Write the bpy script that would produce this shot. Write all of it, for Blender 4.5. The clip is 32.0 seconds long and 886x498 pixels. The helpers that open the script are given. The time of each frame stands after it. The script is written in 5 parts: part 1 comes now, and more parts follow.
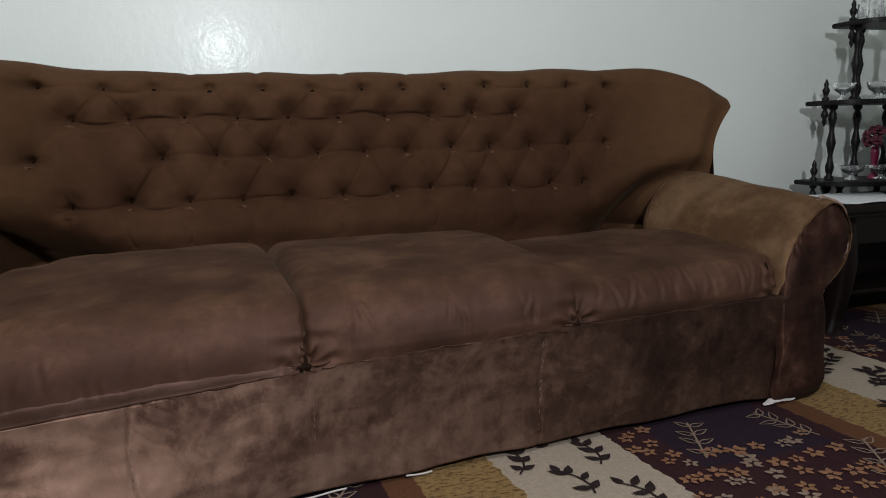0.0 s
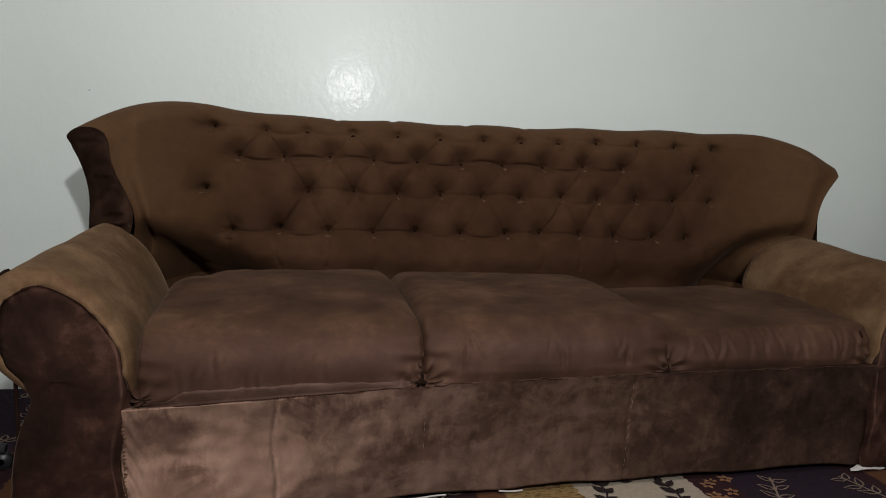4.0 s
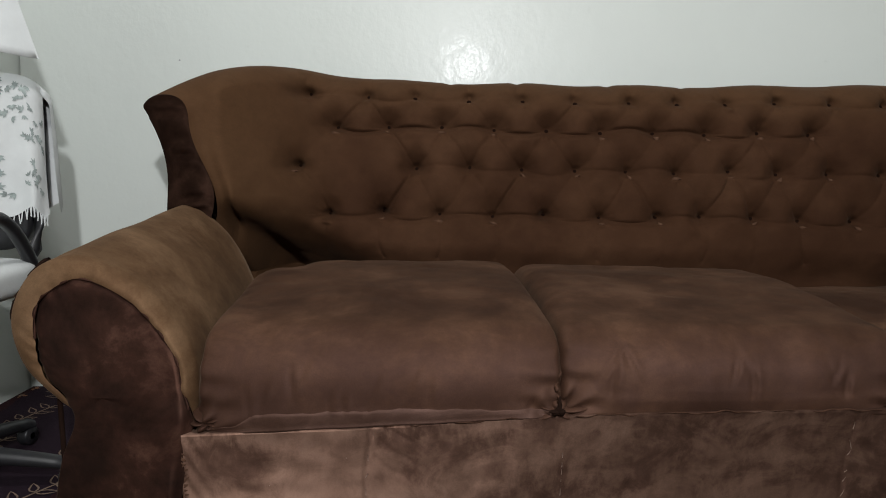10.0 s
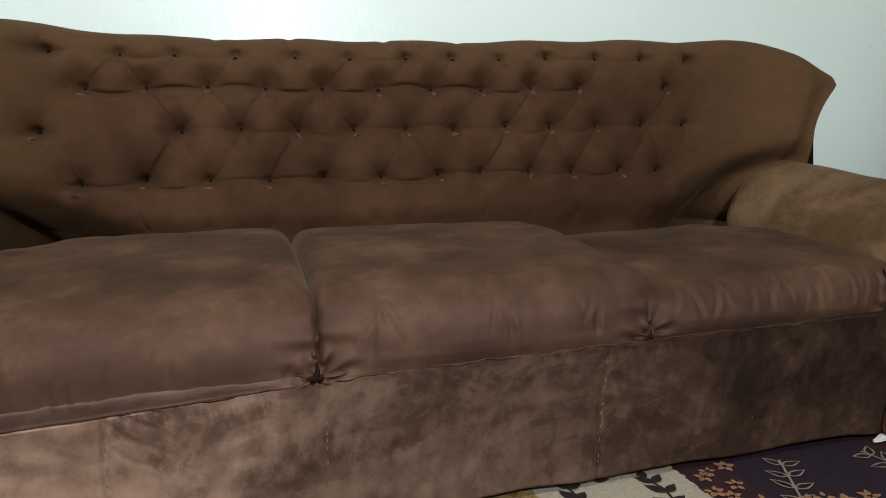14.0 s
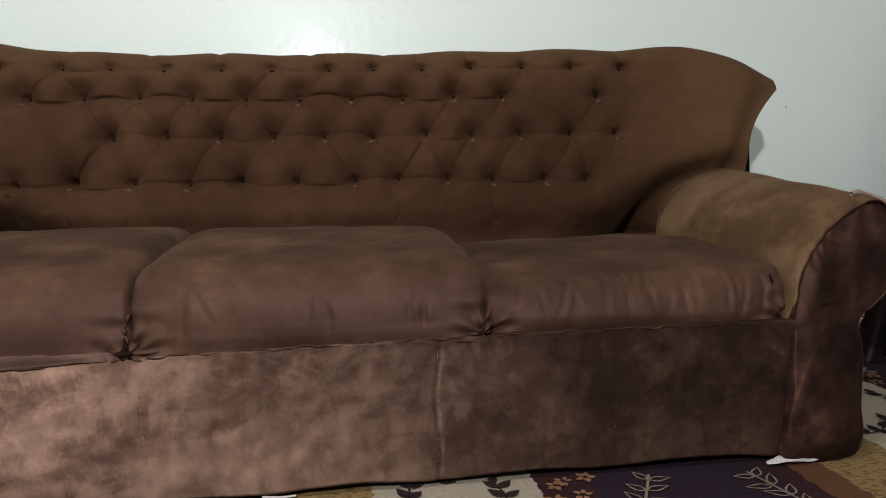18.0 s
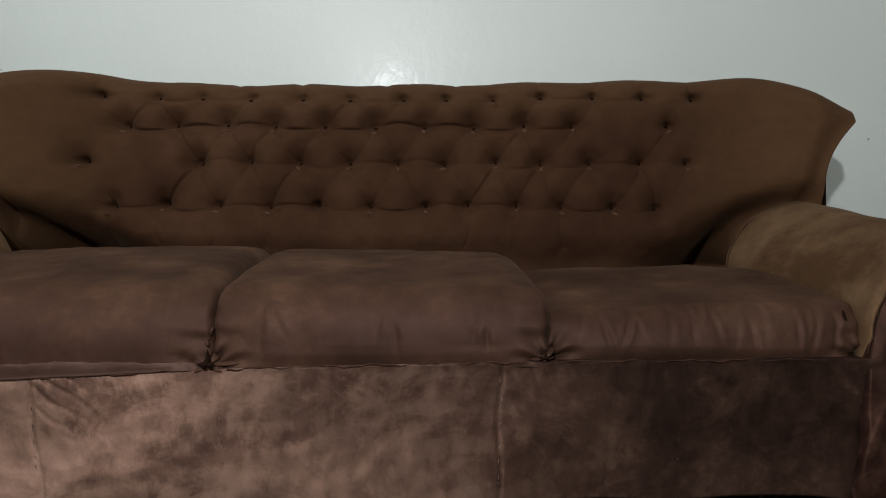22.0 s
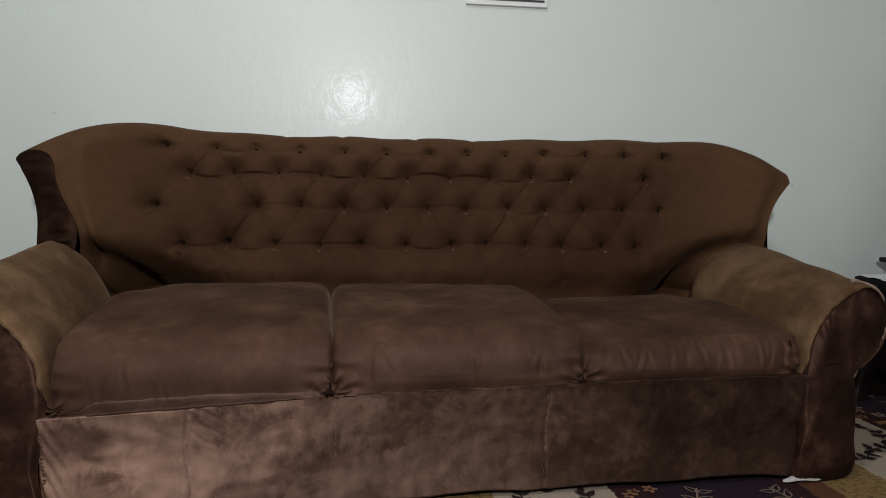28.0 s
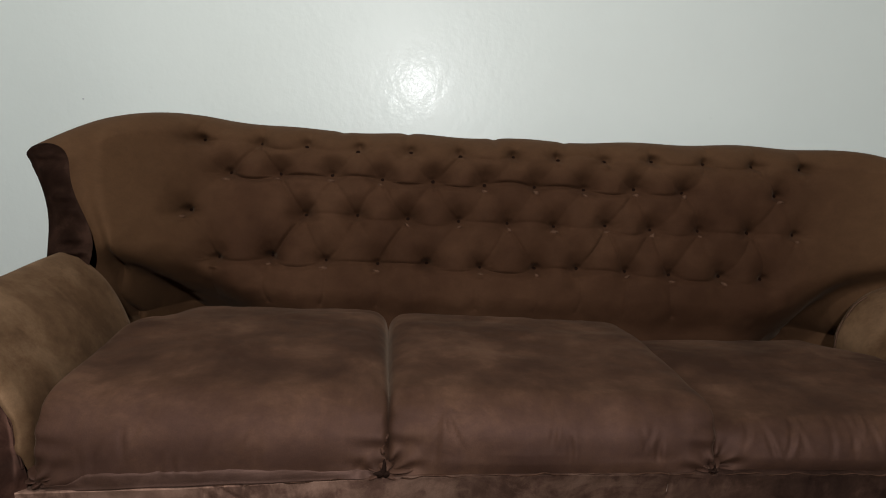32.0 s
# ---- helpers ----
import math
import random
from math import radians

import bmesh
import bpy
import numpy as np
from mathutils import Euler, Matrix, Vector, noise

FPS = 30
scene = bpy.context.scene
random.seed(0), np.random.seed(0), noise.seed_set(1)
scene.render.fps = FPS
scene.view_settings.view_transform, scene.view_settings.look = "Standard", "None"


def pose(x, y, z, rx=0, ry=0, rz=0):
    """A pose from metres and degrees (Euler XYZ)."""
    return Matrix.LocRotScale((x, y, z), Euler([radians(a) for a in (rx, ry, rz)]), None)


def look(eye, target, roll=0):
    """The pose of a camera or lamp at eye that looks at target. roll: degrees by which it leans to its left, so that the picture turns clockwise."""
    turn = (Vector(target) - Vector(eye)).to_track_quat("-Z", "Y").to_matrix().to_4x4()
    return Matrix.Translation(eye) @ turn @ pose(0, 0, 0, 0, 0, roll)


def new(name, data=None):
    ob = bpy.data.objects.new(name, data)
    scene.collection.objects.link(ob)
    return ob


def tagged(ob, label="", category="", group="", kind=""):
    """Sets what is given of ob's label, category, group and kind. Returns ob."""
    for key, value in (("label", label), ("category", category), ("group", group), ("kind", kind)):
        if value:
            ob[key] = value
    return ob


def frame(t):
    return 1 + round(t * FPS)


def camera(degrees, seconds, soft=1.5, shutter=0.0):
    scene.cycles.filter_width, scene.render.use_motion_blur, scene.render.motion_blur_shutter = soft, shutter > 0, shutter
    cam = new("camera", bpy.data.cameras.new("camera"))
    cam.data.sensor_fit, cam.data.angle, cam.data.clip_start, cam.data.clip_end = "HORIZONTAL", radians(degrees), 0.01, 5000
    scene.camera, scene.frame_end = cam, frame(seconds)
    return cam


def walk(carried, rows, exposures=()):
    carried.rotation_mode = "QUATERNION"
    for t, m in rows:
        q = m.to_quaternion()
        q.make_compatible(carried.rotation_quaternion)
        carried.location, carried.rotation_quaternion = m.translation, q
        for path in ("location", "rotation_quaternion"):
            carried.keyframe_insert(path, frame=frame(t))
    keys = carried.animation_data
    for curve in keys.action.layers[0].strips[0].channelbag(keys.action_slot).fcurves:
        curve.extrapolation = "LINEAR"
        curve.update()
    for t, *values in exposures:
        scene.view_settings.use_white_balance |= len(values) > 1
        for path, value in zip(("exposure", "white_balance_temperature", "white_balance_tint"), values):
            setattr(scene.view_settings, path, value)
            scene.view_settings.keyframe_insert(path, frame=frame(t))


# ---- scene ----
cam = camera(65.3, 32.0, 1.0)
LAMP_TOP, LAMP_MAIN = 26.0, 43.0
EXPOSURES = [
    (0.0, 0.03, 6150, 10), (1.0, 0.12, 6150, 10), (2.0, -0.01, 6250, 10), (4.5, -0.08, 6400, 10), (9.5, -0.02, 6400, 10),
    (10.0, 0.1, 6350, 10), (10.5, 0.75, 6000, 5), (11.0, 1.50, 5080, -23), (12.0, 1.45, 5080, -23), (13.0, 1.28, 5420, -11), (14.0, 0.62, 6050, 0),
    (14.5, 0.62, 6050, 0), (16.5, 1.52, 5080, -23), (17.0, 1.58, 5080, -23), (17.5, 1.35, 5450, -8), (18.0, 0.42, 6300, 7), (18.5, 0.32, 6350, 9),
    (20.0, 0.14, 6350, 10), (24.0, -0.09, 6150, 6), (27.5, -0.14, 6330, 10), (30.5, -0.13, 6330, 10), (32.0, 0.08, 6400, 10)]
PATH = [
    (0, (-0.419, -1.354, 0.731), (0.156, 0.533, 0.4), -1.5),
    (0.5, (-0.402, -1.364, 0.718), (0.21, 0.515, 0.408), -2.8),
    (1, (-0.406, -1.374, 0.714), (0.176, 0.516, 0.415), -2.8),
    (1.5, (-0.411, -1.42, 0.738), (0.075, 0.496, 0.434), -1.3),
    (2, (-0.457, -1.475, 0.746), (-0.15, 0.485, 0.495), -3.4),
    (2.5, (-0.475, -1.484, 0.763), (-0.192, 0.48, 0.509), -1.3),
    (4.5, (-0.502, -1.555, 0.77), (-0.2, 0.409, 0.542), 2.6),
    (5, (-0.493, -1.56, 0.763), (-0.191, 0.402, 0.521), 3.3),
    (5.5, (-0.499, -1.564, 0.769), (-0.12, 0.388, 0.559), 4.0),
    (6, (-0.498, -1.57, 0.77), (-0.121, 0.384, 0.571), 4.0),
    (6.5, (-0.51, -1.569, 0.773), (-0.128, 0.386, 0.594), 4.3),
    (7, (-0.508, -1.571, 0.771), (-0.129, 0.385, 0.595), 4.2),
    (7.5, (-0.508, -1.556, 0.764), (-0.104, 0.395, 0.59), 3.4),
    (8, (-0.519, -1.485, 0.767), (-0.207, 0.481, 0.57), 2.3),
    (8.5, (-0.51, -1.397, 0.772), (-0.39, 0.591, 0.593), 1.1),
    (9, (-0.501, -1.298, 0.774), (-0.41, 0.689, 0.567), 0.3),
    (9.5, (-0.492, -1.226, 0.748), (-0.477, 0.768, 0.595), 2.1),
    (10, (-0.489, -1.173, 0.716), (-0.517, 0.809, 0.45), 1.1),
    (10.5, (-0.46, -1.138, 0.656), (-0.527, 0.812, 0.216), -0.7),
    (11, (-0.447, -1.109, 0.65), (-0.451, 0.824, 0.139), -0.3),
    (11.5, (-0.421, -1.112, 0.664), (-0.332, 0.836, 0.22), -1.0),
    (12, (-0.398, -1.115, 0.67), (-0.248, 0.843, 0.293), -1.9),
    (12.5, (-0.378, -1.121, 0.672), (-0.15, 0.828, 0.285), -0.3),
    (13, (-0.37, -1.125, 0.674), (-0.074, 0.815, 0.286), 0.3),
    (13.5, (-0.35, -1.126, 0.679), (-0.002, 0.807, 0.307), -0.4),
    (14, (-0.33, -1.129, 0.687), (0.086, 0.797, 0.341), -0.6),
    (14.5, (-0.293, -1.125, 0.687), (0.075, 0.814, 0.365), -1.2),
    (16.5, (-0.046, -1.101, 0.607), (0.01, 0.87, 0.273), -0.4),
    (17, (0.019, -1.134, 0.62), (0.061, 0.833, 0.261), -0.2),
    (17.5, (0.086, -1.17, 0.606), (0.101, 0.797, 0.242), 2.3),
    (18, (0.142, -1.22, 0.598), (0.284, 0.761, 0.365), -0.7),
    (18.5, (0.167, -1.249, 0.59), (0.325, 0.735, 0.4), 0.7),
    (19, (0.189, -1.273, 0.593), (0.339, 0.713, 0.413), -0.8),
    (19.5, (0.182, -1.281, 0.591), (0.322, 0.71, 0.468), -0.6),
    (20, (0.196, -1.289, 0.594), (0.421, 0.697, 0.523), 1.3),
    (20.5, (0.185, -1.287, 0.584), (0.38, 0.701, 0.488), 0.7),
    (21, (0.189, -1.286, 0.58), (0.362, 0.704, 0.481), -0.6),
    (21.5, (0.179, -1.278, 0.58), (0.286, 0.715, 0.44), -0.9),
    (22, (0.147, -1.263, 0.605), (0.089, 0.729, 0.443), 0.3),
    (22.5, (0.106, -1.255, 0.64), (-0.229, 0.706, 0.434), -1.8),
    (23, (0.072, -1.254, 0.658), (-0.291, 0.705, 0.483), -0.7),
    (23.5, (0.028, -1.227, 0.66), (-0.182, 0.745, 0.398), 0.9),
    (24, (-0.02, -1.246, 0.688), (-0.206, 0.726, 0.407), 3.0),
    (24.5, (-0.02, -1.296, 0.7), (-0.147, 0.682, 0.437), 2.2),
    (25, (-0.036, -1.379, 0.719), (-0.086, 0.6, 0.437), -1.4),
    (25.5, (-0.119, -1.45, 0.778), (-0.041, 0.519, 0.432), -2.6),
    (27.5, (-0.178, -1.575, 0.811), (-0.048, 0.402, 0.541), 1.1),
    (28, (-0.204, -1.613, 0.798), (-0.012, 0.366, 0.583), 1.1),
    (28.5, (-0.209, -1.631, 0.804), (-0.004, 0.349, 0.613), 1.0),
    (29, (-0.209, -1.635, 0.797), (-0.021, 0.347, 0.601), 0.7),
    (29.5, (-0.212, -1.637, 0.79), (-0.019, 0.343, 0.584), 0.2),
    (30, (-0.203, -1.639, 0.778), (-0.02, 0.341, 0.565), 0.5),
    (30.5, (-0.197, -1.636, 0.782), (-0.014, 0.344, 0.566), 1.0),
    (31, (-0.216, -1.593, 0.798), (-0.14, 0.392, 0.559), 2.9),
    (31.5, (-0.241, -1.442, 0.826), (-0.194, 0.54, 0.564), 3.7),
    (32, (-0.238, -1.221, 0.849), (-0.208, 0.762, 0.594), 2.7),
]
walk(cam, [(t, look(eye, target, roll)) for t, eye, target, roll in PATH], EXPOSURES)

# ---- world and lamps ----
world = bpy.data.worlds.new("world")
scene.world = world
world.use_nodes = True
world.node_tree.nodes["Background"].inputs[0].default_value = (0.6, 0.7, 0.8, 1)
world.node_tree.nodes["Background"].inputs[1].default_value = 0.02


def area_lamp(name, eye, target, size, watts, colour, shape="DISK", size_y=0.0):
    data = bpy.data.lights.new(name, "AREA")
    data.shape, data.size, data.energy, data.color = shape, size, watts, colour
    if size_y:
        data.size_y = size_y
    ob = new(name, data)
    ob.matrix_world = look(eye, target)
    return ob


# unseen overhead lamp, added as fill for the upward faces
area_lamp("overhead_fill_light", (-0.60, -1.3, 2.82), (-0.55, -0.4, 0.4), 0.30, LAMP_TOP, (1.0, 0.985, 0.96))
area_lamp("bulb_light", (-0.20, -2.2, 1.68), (-0.05, 0.9, 0.9), 0.10, LAMP_MAIN, (0.985, 0.99, 0.985))

# ---- materials ----


def material(name):
    mat = bpy.data.materials.new(name)
    mat.use_nodes = True
    tree = mat.node_tree
    return mat, tree, tree.nodes["Principled BSDF"]


def node(tree, kind, values=(), operation="", data_type="", blend_type=""):
    made = tree.nodes.new(kind)
    if operation:
        made.operation = operation
    if data_type:
        made.data_type = data_type
    if blend_type:
        made.blend_type = blend_type
    for key, value in dict(values).items():
        made.inputs[key].default_value = value
    return made


def coords(tree, scale=(1, 1, 1)):
    mapping = node(tree, "ShaderNodeMapping", {"Scale": scale})
    tree.links.new(node(tree, "ShaderNodeTexCoord").outputs["Object"], mapping.inputs[0])
    return mapping.outputs[0]


def noisy(tree, where, scale, detail=4.0, rough=0.55, distort=0.0):
    made = node(tree, "ShaderNodeTexNoise", {"Scale": scale, "Detail": detail, "Roughness": rough, "Distortion": distort})
    tree.links.new(where, made.inputs["Vector"])
    return made.outputs["Fac"]


def ramp(tree, value, stops):
    made = node(tree, "ShaderNodeValToRGB")
    elements = made.color_ramp.elements
    while len(elements) < len(stops):
        elements.new(0.5)
    for element, (at, colour) in zip(elements, stops):
        element.position, element.color = at, (*colour, 1)
    tree.links.new(value, made.inputs[0])
    return made.outputs[0]


def mixed(tree, fac, a, b, kind="MIX"):
    made = node(tree, "ShaderNodeMix", data_type="RGBA", blend_type=kind)
    for value, slot in ((fac, 0), (a, 6), (b, 7)):
        if hasattr(value, "is_output"):
            tree.links.new(value, made.inputs[slot])
        else:
            made.inputs[slot].default_value = value if slot == 0 else (*value, 1)
    return made.outputs[2]


def bumped(tree, shader, height, strength, distance):
    made = node(tree, "ShaderNodeBump", {"Strength": strength, "Distance": distance})
    tree.links.new(height, made.inputs["Height"])
    tree.links.new(made.outputs[0], shader.inputs["Normal"])


def plain(name, colour, rough=0.5, metal=0.0, vary=0.12, scale=30.0, bump=0.0, **more):
    mat, tree, shader = material(name)
    where = coords(tree)
    dark = tuple(c * (1 - vary) for c in colour)
    light = tuple(min(1, c * (1 + vary)) for c in colour)
    tree.links.new(ramp(tree, noisy(tree, where, scale), [(0.3, dark), (0.7, light)]), shader.inputs["Base Color"])
    shader.inputs["Roughness"].default_value, shader.inputs["Metallic"].default_value = rough, metal
    for key, value in more.items():
        shader.inputs[key.replace("_", " ")].default_value = value
    if bump:
        bumped(tree, shader, noisy(tree, where, scale * 6), bump, 0.002)
    return mat


def velvet(name, deep, mid, pale, patches, sheen=0.5, low=0.36, high=0.66, brush=0.2, streak=0.0, nap=0.0, tint=(0.2, 0.13, 0.09), lean=(0.0, 0.0, 0.3), gloss_rough=0.55, grain=(0.8, 1.1, 1.1), ends=None, sheened=None, blend=0.85, scuff=0.2, pile=0.3, spec=0.10):
    """Worn velvet: broad blotches where the pile lies another way, marks of brushing, fine pile, and a soft gloss off the leaning nap."""
    mat, tree, shader = material(name)
    where = coords(tree)
    broad = noisy(tree, where, patches, 6.0, 0.66, 0.2)
    brushed = noisy(tree, coords(tree, grain), 21.0, 8.0, 0.70, 0.6)
    scuffs = noisy(tree, coords(tree, grain), 80.0, 6.0, 0.72)
    fine = noisy(tree, where, 420.0, 2.0, 0.6)
    colour = ramp(tree, broad, [(low, deep), (0.5 * (low + high), mid), (high, pale)])
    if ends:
        # a paler tone towards the wings and the crown
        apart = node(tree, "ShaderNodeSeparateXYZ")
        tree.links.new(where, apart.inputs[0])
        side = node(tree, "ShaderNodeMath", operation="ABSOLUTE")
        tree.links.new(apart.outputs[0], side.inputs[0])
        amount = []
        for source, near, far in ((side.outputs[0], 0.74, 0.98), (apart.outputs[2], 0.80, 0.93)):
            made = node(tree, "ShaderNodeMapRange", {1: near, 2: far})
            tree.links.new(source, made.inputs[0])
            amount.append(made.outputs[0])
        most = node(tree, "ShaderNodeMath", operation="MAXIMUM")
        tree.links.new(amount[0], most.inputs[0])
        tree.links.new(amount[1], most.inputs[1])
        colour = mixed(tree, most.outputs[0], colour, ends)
    if sheened:
        # cushion fronts painted paler than their tops, standing in for the nap's sheen
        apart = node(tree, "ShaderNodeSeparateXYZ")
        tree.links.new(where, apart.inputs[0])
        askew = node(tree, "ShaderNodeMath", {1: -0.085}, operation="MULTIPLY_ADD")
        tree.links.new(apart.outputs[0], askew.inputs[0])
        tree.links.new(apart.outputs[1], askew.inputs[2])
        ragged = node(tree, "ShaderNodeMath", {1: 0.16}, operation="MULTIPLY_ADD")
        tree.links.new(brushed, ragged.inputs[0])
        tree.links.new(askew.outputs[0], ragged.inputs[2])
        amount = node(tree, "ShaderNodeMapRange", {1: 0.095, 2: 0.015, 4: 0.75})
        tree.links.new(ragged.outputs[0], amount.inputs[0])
        colour = mixed(tree, amount.outputs[0], colour, mixed(tree, broad, sheened, tuple(1.35 * c for c in sheened)))
    colour = mixed(tree, brush, colour, ramp(tree, brushed, [(0.38, (0.42, 0.38, 0.37)), (0.60, (1.0, 0.99, 0.98))]), "MULTIPLY")
    colour = mixed(tree, scuff, colour, ramp(tree, scuffs, [(0.30, (0.55, 0.51, 0.49)), (0.52, (0.95, 0.95, 0.95)), (0.74, (1.0, 1.0, 1.0))]), "MULTIPLY")
    colour = mixed(tree, pile, colour, ramp(tree, fine, [(0.3, (0.55, 0.53, 0.53)), (0.7, (1.0, 1.0, 1.0))]), "MULTIPLY")
    if streak:
        lines = noisy(tree, coords(tree, (1.0, 0.3, 0.10)), 75.0, 4.0, 0.6)
        colour = mixed(tree, streak, colour, ramp(tree, lines, [(0.32, (0.55, 0.52, 0.52)), (0.62, (1.0, 1.0, 1.0))]), "MULTIPLY")
    tree.links.new(colour, shader.inputs["Base Color"])
    shader.inputs["Roughness"].default_value = 0.85
    shader.inputs["Specular IOR Level"].default_value = spec
    shader.inputs["Sheen Weight"].default_value = sheen
    shader.inputs["Sheen Roughness"].default_value = 0.35
    shader.inputs["Sheen Tint"].default_value = (0.95, 0.68, 0.48, 1)
    bumped(tree, shader, fine, 0.3, 0.001)
    if nap:
        # gloss about the direction in which the pile leans
        tilt = node(tree, "ShaderNodeVectorMath", {1: lean}, operation="ADD")
        tree.links.new(node(tree, "ShaderNodeTexCoord").outputs["Normal"], tilt.inputs[0])
        unit = node(tree, "ShaderNodeVectorMath", operation="NORMALIZE")
        tree.links.new(tilt.outputs[0], unit.inputs[0])
        gloss = node(tree, "ShaderNodeBsdfGlossy", {"Roughness": gloss_rough})
        tree.links.new(mixed(tree, blend, (*tint,), colour), gloss.inputs["Color"])
        tree.links.new(unit.outputs[0], gloss.inputs["Normal"])
        both = node(tree, "ShaderNodeMixShader", {0: nap})
        tree.links.new(shader.outputs[0], both.inputs[1])
        tree.links.new(gloss.outputs[0], both.inputs[2])
        tree.links.new(both.outputs[0], tree.nodes["Material Output"].inputs[0])
    return mat


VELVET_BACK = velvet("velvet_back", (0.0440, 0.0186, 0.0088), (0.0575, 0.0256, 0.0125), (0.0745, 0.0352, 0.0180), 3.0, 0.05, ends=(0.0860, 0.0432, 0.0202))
# the last colour paints the nap's sheen onto the cushion fronts
VELVET_SEAT = velvet("velvet_seat", (0.0430, 0.0188, 0.0097), (0.0715, 0.0336, 0.0180), (0.1130, 0.0570, 0.0330), 4.6, 0.08, 0.38, 0.64, brush=0.26, streak=0.10, nap=0.22, tint=(0.28, 0.205, 0.205), lean=(-0.2, 0.0, 0.30), gloss_rough=0.60, blend=0.82, sheened=(0.0700, 0.0342, 0.0240))
VELVET_ARM = velvet("velvet_arm", (0.0900, 0.0470, 0.0225), (0.1300, 0.0722, 0.0368), (0.1860, 0.1100, 0.0600), 5.5, 0.10, 0.39, 0.62, brush=0.28, nap=0.26, tint=(0.27, 0.19, 0.13), gloss_rough=0.55)
VELVET_PANEL = velvet("velvet_panel", (0.010, 0.0038, 0.0026), (0.036, 0.0145, 0.0100), (0.120, 0.058, 0.040), 9.0, 0.10, 0.38, 0.74, nap=0.24, tint=(0.26, 0.15, 0.11), lean=(-0.25, 0.0, 0.35), gloss_rough=0.44, brush=0.4)
VELVET_BORDER = velvet("velvet_border", (0.0780, 0.0402, 0.0270), (0.1040, 0.0563, 0.0412), (0.1430, 0.0817, 0.0625), 9.0, 0.05, nap=0.30, tint=(0.30, 0.22, 0.22), lean=(0.0, 0.0, 0.25), gloss_rough=0.60, grain=(0.5, 1.0, 1.4))
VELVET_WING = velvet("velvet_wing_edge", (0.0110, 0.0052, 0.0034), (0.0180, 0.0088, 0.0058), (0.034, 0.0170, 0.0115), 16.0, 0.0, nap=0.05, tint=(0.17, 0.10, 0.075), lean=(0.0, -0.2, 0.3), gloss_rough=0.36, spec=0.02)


def skirt_velvet():
    """The front skirt's velvet: fading sheen painted in as a darker far end, darker above too, ragged between, with two
    brushed patches.
    """
    mat, tree, shader = material("velvet_skirt")
    where = coords(tree)
    split = node(tree, "ShaderNodeSeparateXYZ")
    tree.links.new(where, split.inputs[0])
    x, z = split.outputs[0], split.outputs[2]

    def calc(op, a, b=0.0, c=0.0):
        made = node(tree, "ShaderNodeMath", operation=op)
        for slot, value in enumerate((a, b, c)):
            if hasattr(value, "is_output"):
                tree.links.new(value, made.inputs[slot])
            else:
                made.inputs[slot].default_value = value
        return made.outputs[0]

    def rise(value, near, far):
        made = node(tree, "ShaderNodeMapRange", {1: near, 2: far})
        made.interpolation_type = "SMOOTHSTEP"
        tree.links.new(value, made.inputs[0])
        return made.outputs[0]

    broad = calc("SUBTRACT", noisy(tree, where, 5.0, 4.0, 0.6, 0.4), 0.5)
    ragged = calc("SUBTRACT", noisy(tree, coords(tree, (0.8, 1.0, 1.0)), 13.0, 9.0, 0.68, 0.8), 0.5)
    feather = calc("SUBTRACT", noisy(tree, coords(tree, (1.5, 1.0, 0.55)), 34.0, 6.0, 0.70, 0.5), 0.5)
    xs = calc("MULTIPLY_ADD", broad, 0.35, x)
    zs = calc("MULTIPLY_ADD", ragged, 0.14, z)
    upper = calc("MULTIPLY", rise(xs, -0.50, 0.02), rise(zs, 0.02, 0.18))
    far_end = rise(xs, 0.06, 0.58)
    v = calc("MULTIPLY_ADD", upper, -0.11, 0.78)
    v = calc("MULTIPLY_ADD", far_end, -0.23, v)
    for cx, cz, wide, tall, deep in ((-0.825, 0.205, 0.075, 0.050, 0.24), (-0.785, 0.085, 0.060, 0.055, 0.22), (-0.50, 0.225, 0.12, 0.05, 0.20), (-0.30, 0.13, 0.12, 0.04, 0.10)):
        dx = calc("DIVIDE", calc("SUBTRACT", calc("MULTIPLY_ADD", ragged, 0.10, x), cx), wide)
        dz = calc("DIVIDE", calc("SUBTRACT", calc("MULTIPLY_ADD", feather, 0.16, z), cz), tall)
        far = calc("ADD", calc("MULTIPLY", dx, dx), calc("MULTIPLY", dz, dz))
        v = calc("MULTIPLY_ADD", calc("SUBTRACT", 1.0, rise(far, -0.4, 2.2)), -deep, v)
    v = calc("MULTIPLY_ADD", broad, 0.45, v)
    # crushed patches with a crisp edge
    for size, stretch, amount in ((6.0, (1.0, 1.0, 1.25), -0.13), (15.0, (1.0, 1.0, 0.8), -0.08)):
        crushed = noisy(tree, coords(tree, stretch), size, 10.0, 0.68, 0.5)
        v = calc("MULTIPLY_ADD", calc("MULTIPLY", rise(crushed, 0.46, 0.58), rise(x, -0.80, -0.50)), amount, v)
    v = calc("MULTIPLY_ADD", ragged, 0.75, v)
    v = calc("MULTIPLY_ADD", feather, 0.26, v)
    fine = noisy(tree, where, 420.0, 2.0, 0.6)
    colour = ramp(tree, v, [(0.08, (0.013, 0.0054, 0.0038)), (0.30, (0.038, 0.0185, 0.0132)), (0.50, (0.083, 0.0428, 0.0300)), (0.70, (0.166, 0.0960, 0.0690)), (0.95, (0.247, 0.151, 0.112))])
    colour = mixed(tree, 0.3, colour, ramp(tree, fine, [(0.3, (0.55, 0.53, 0.53)), (0.7, (1.0, 1.0, 1.0))]), "MULTIPLY")
    tree.links.new(colour, shader.inputs["Base Color"])
    shader.inputs["Roughness"].default_value = 0.85
    shader.inputs["Specular IOR Level"].default_value = 0.10
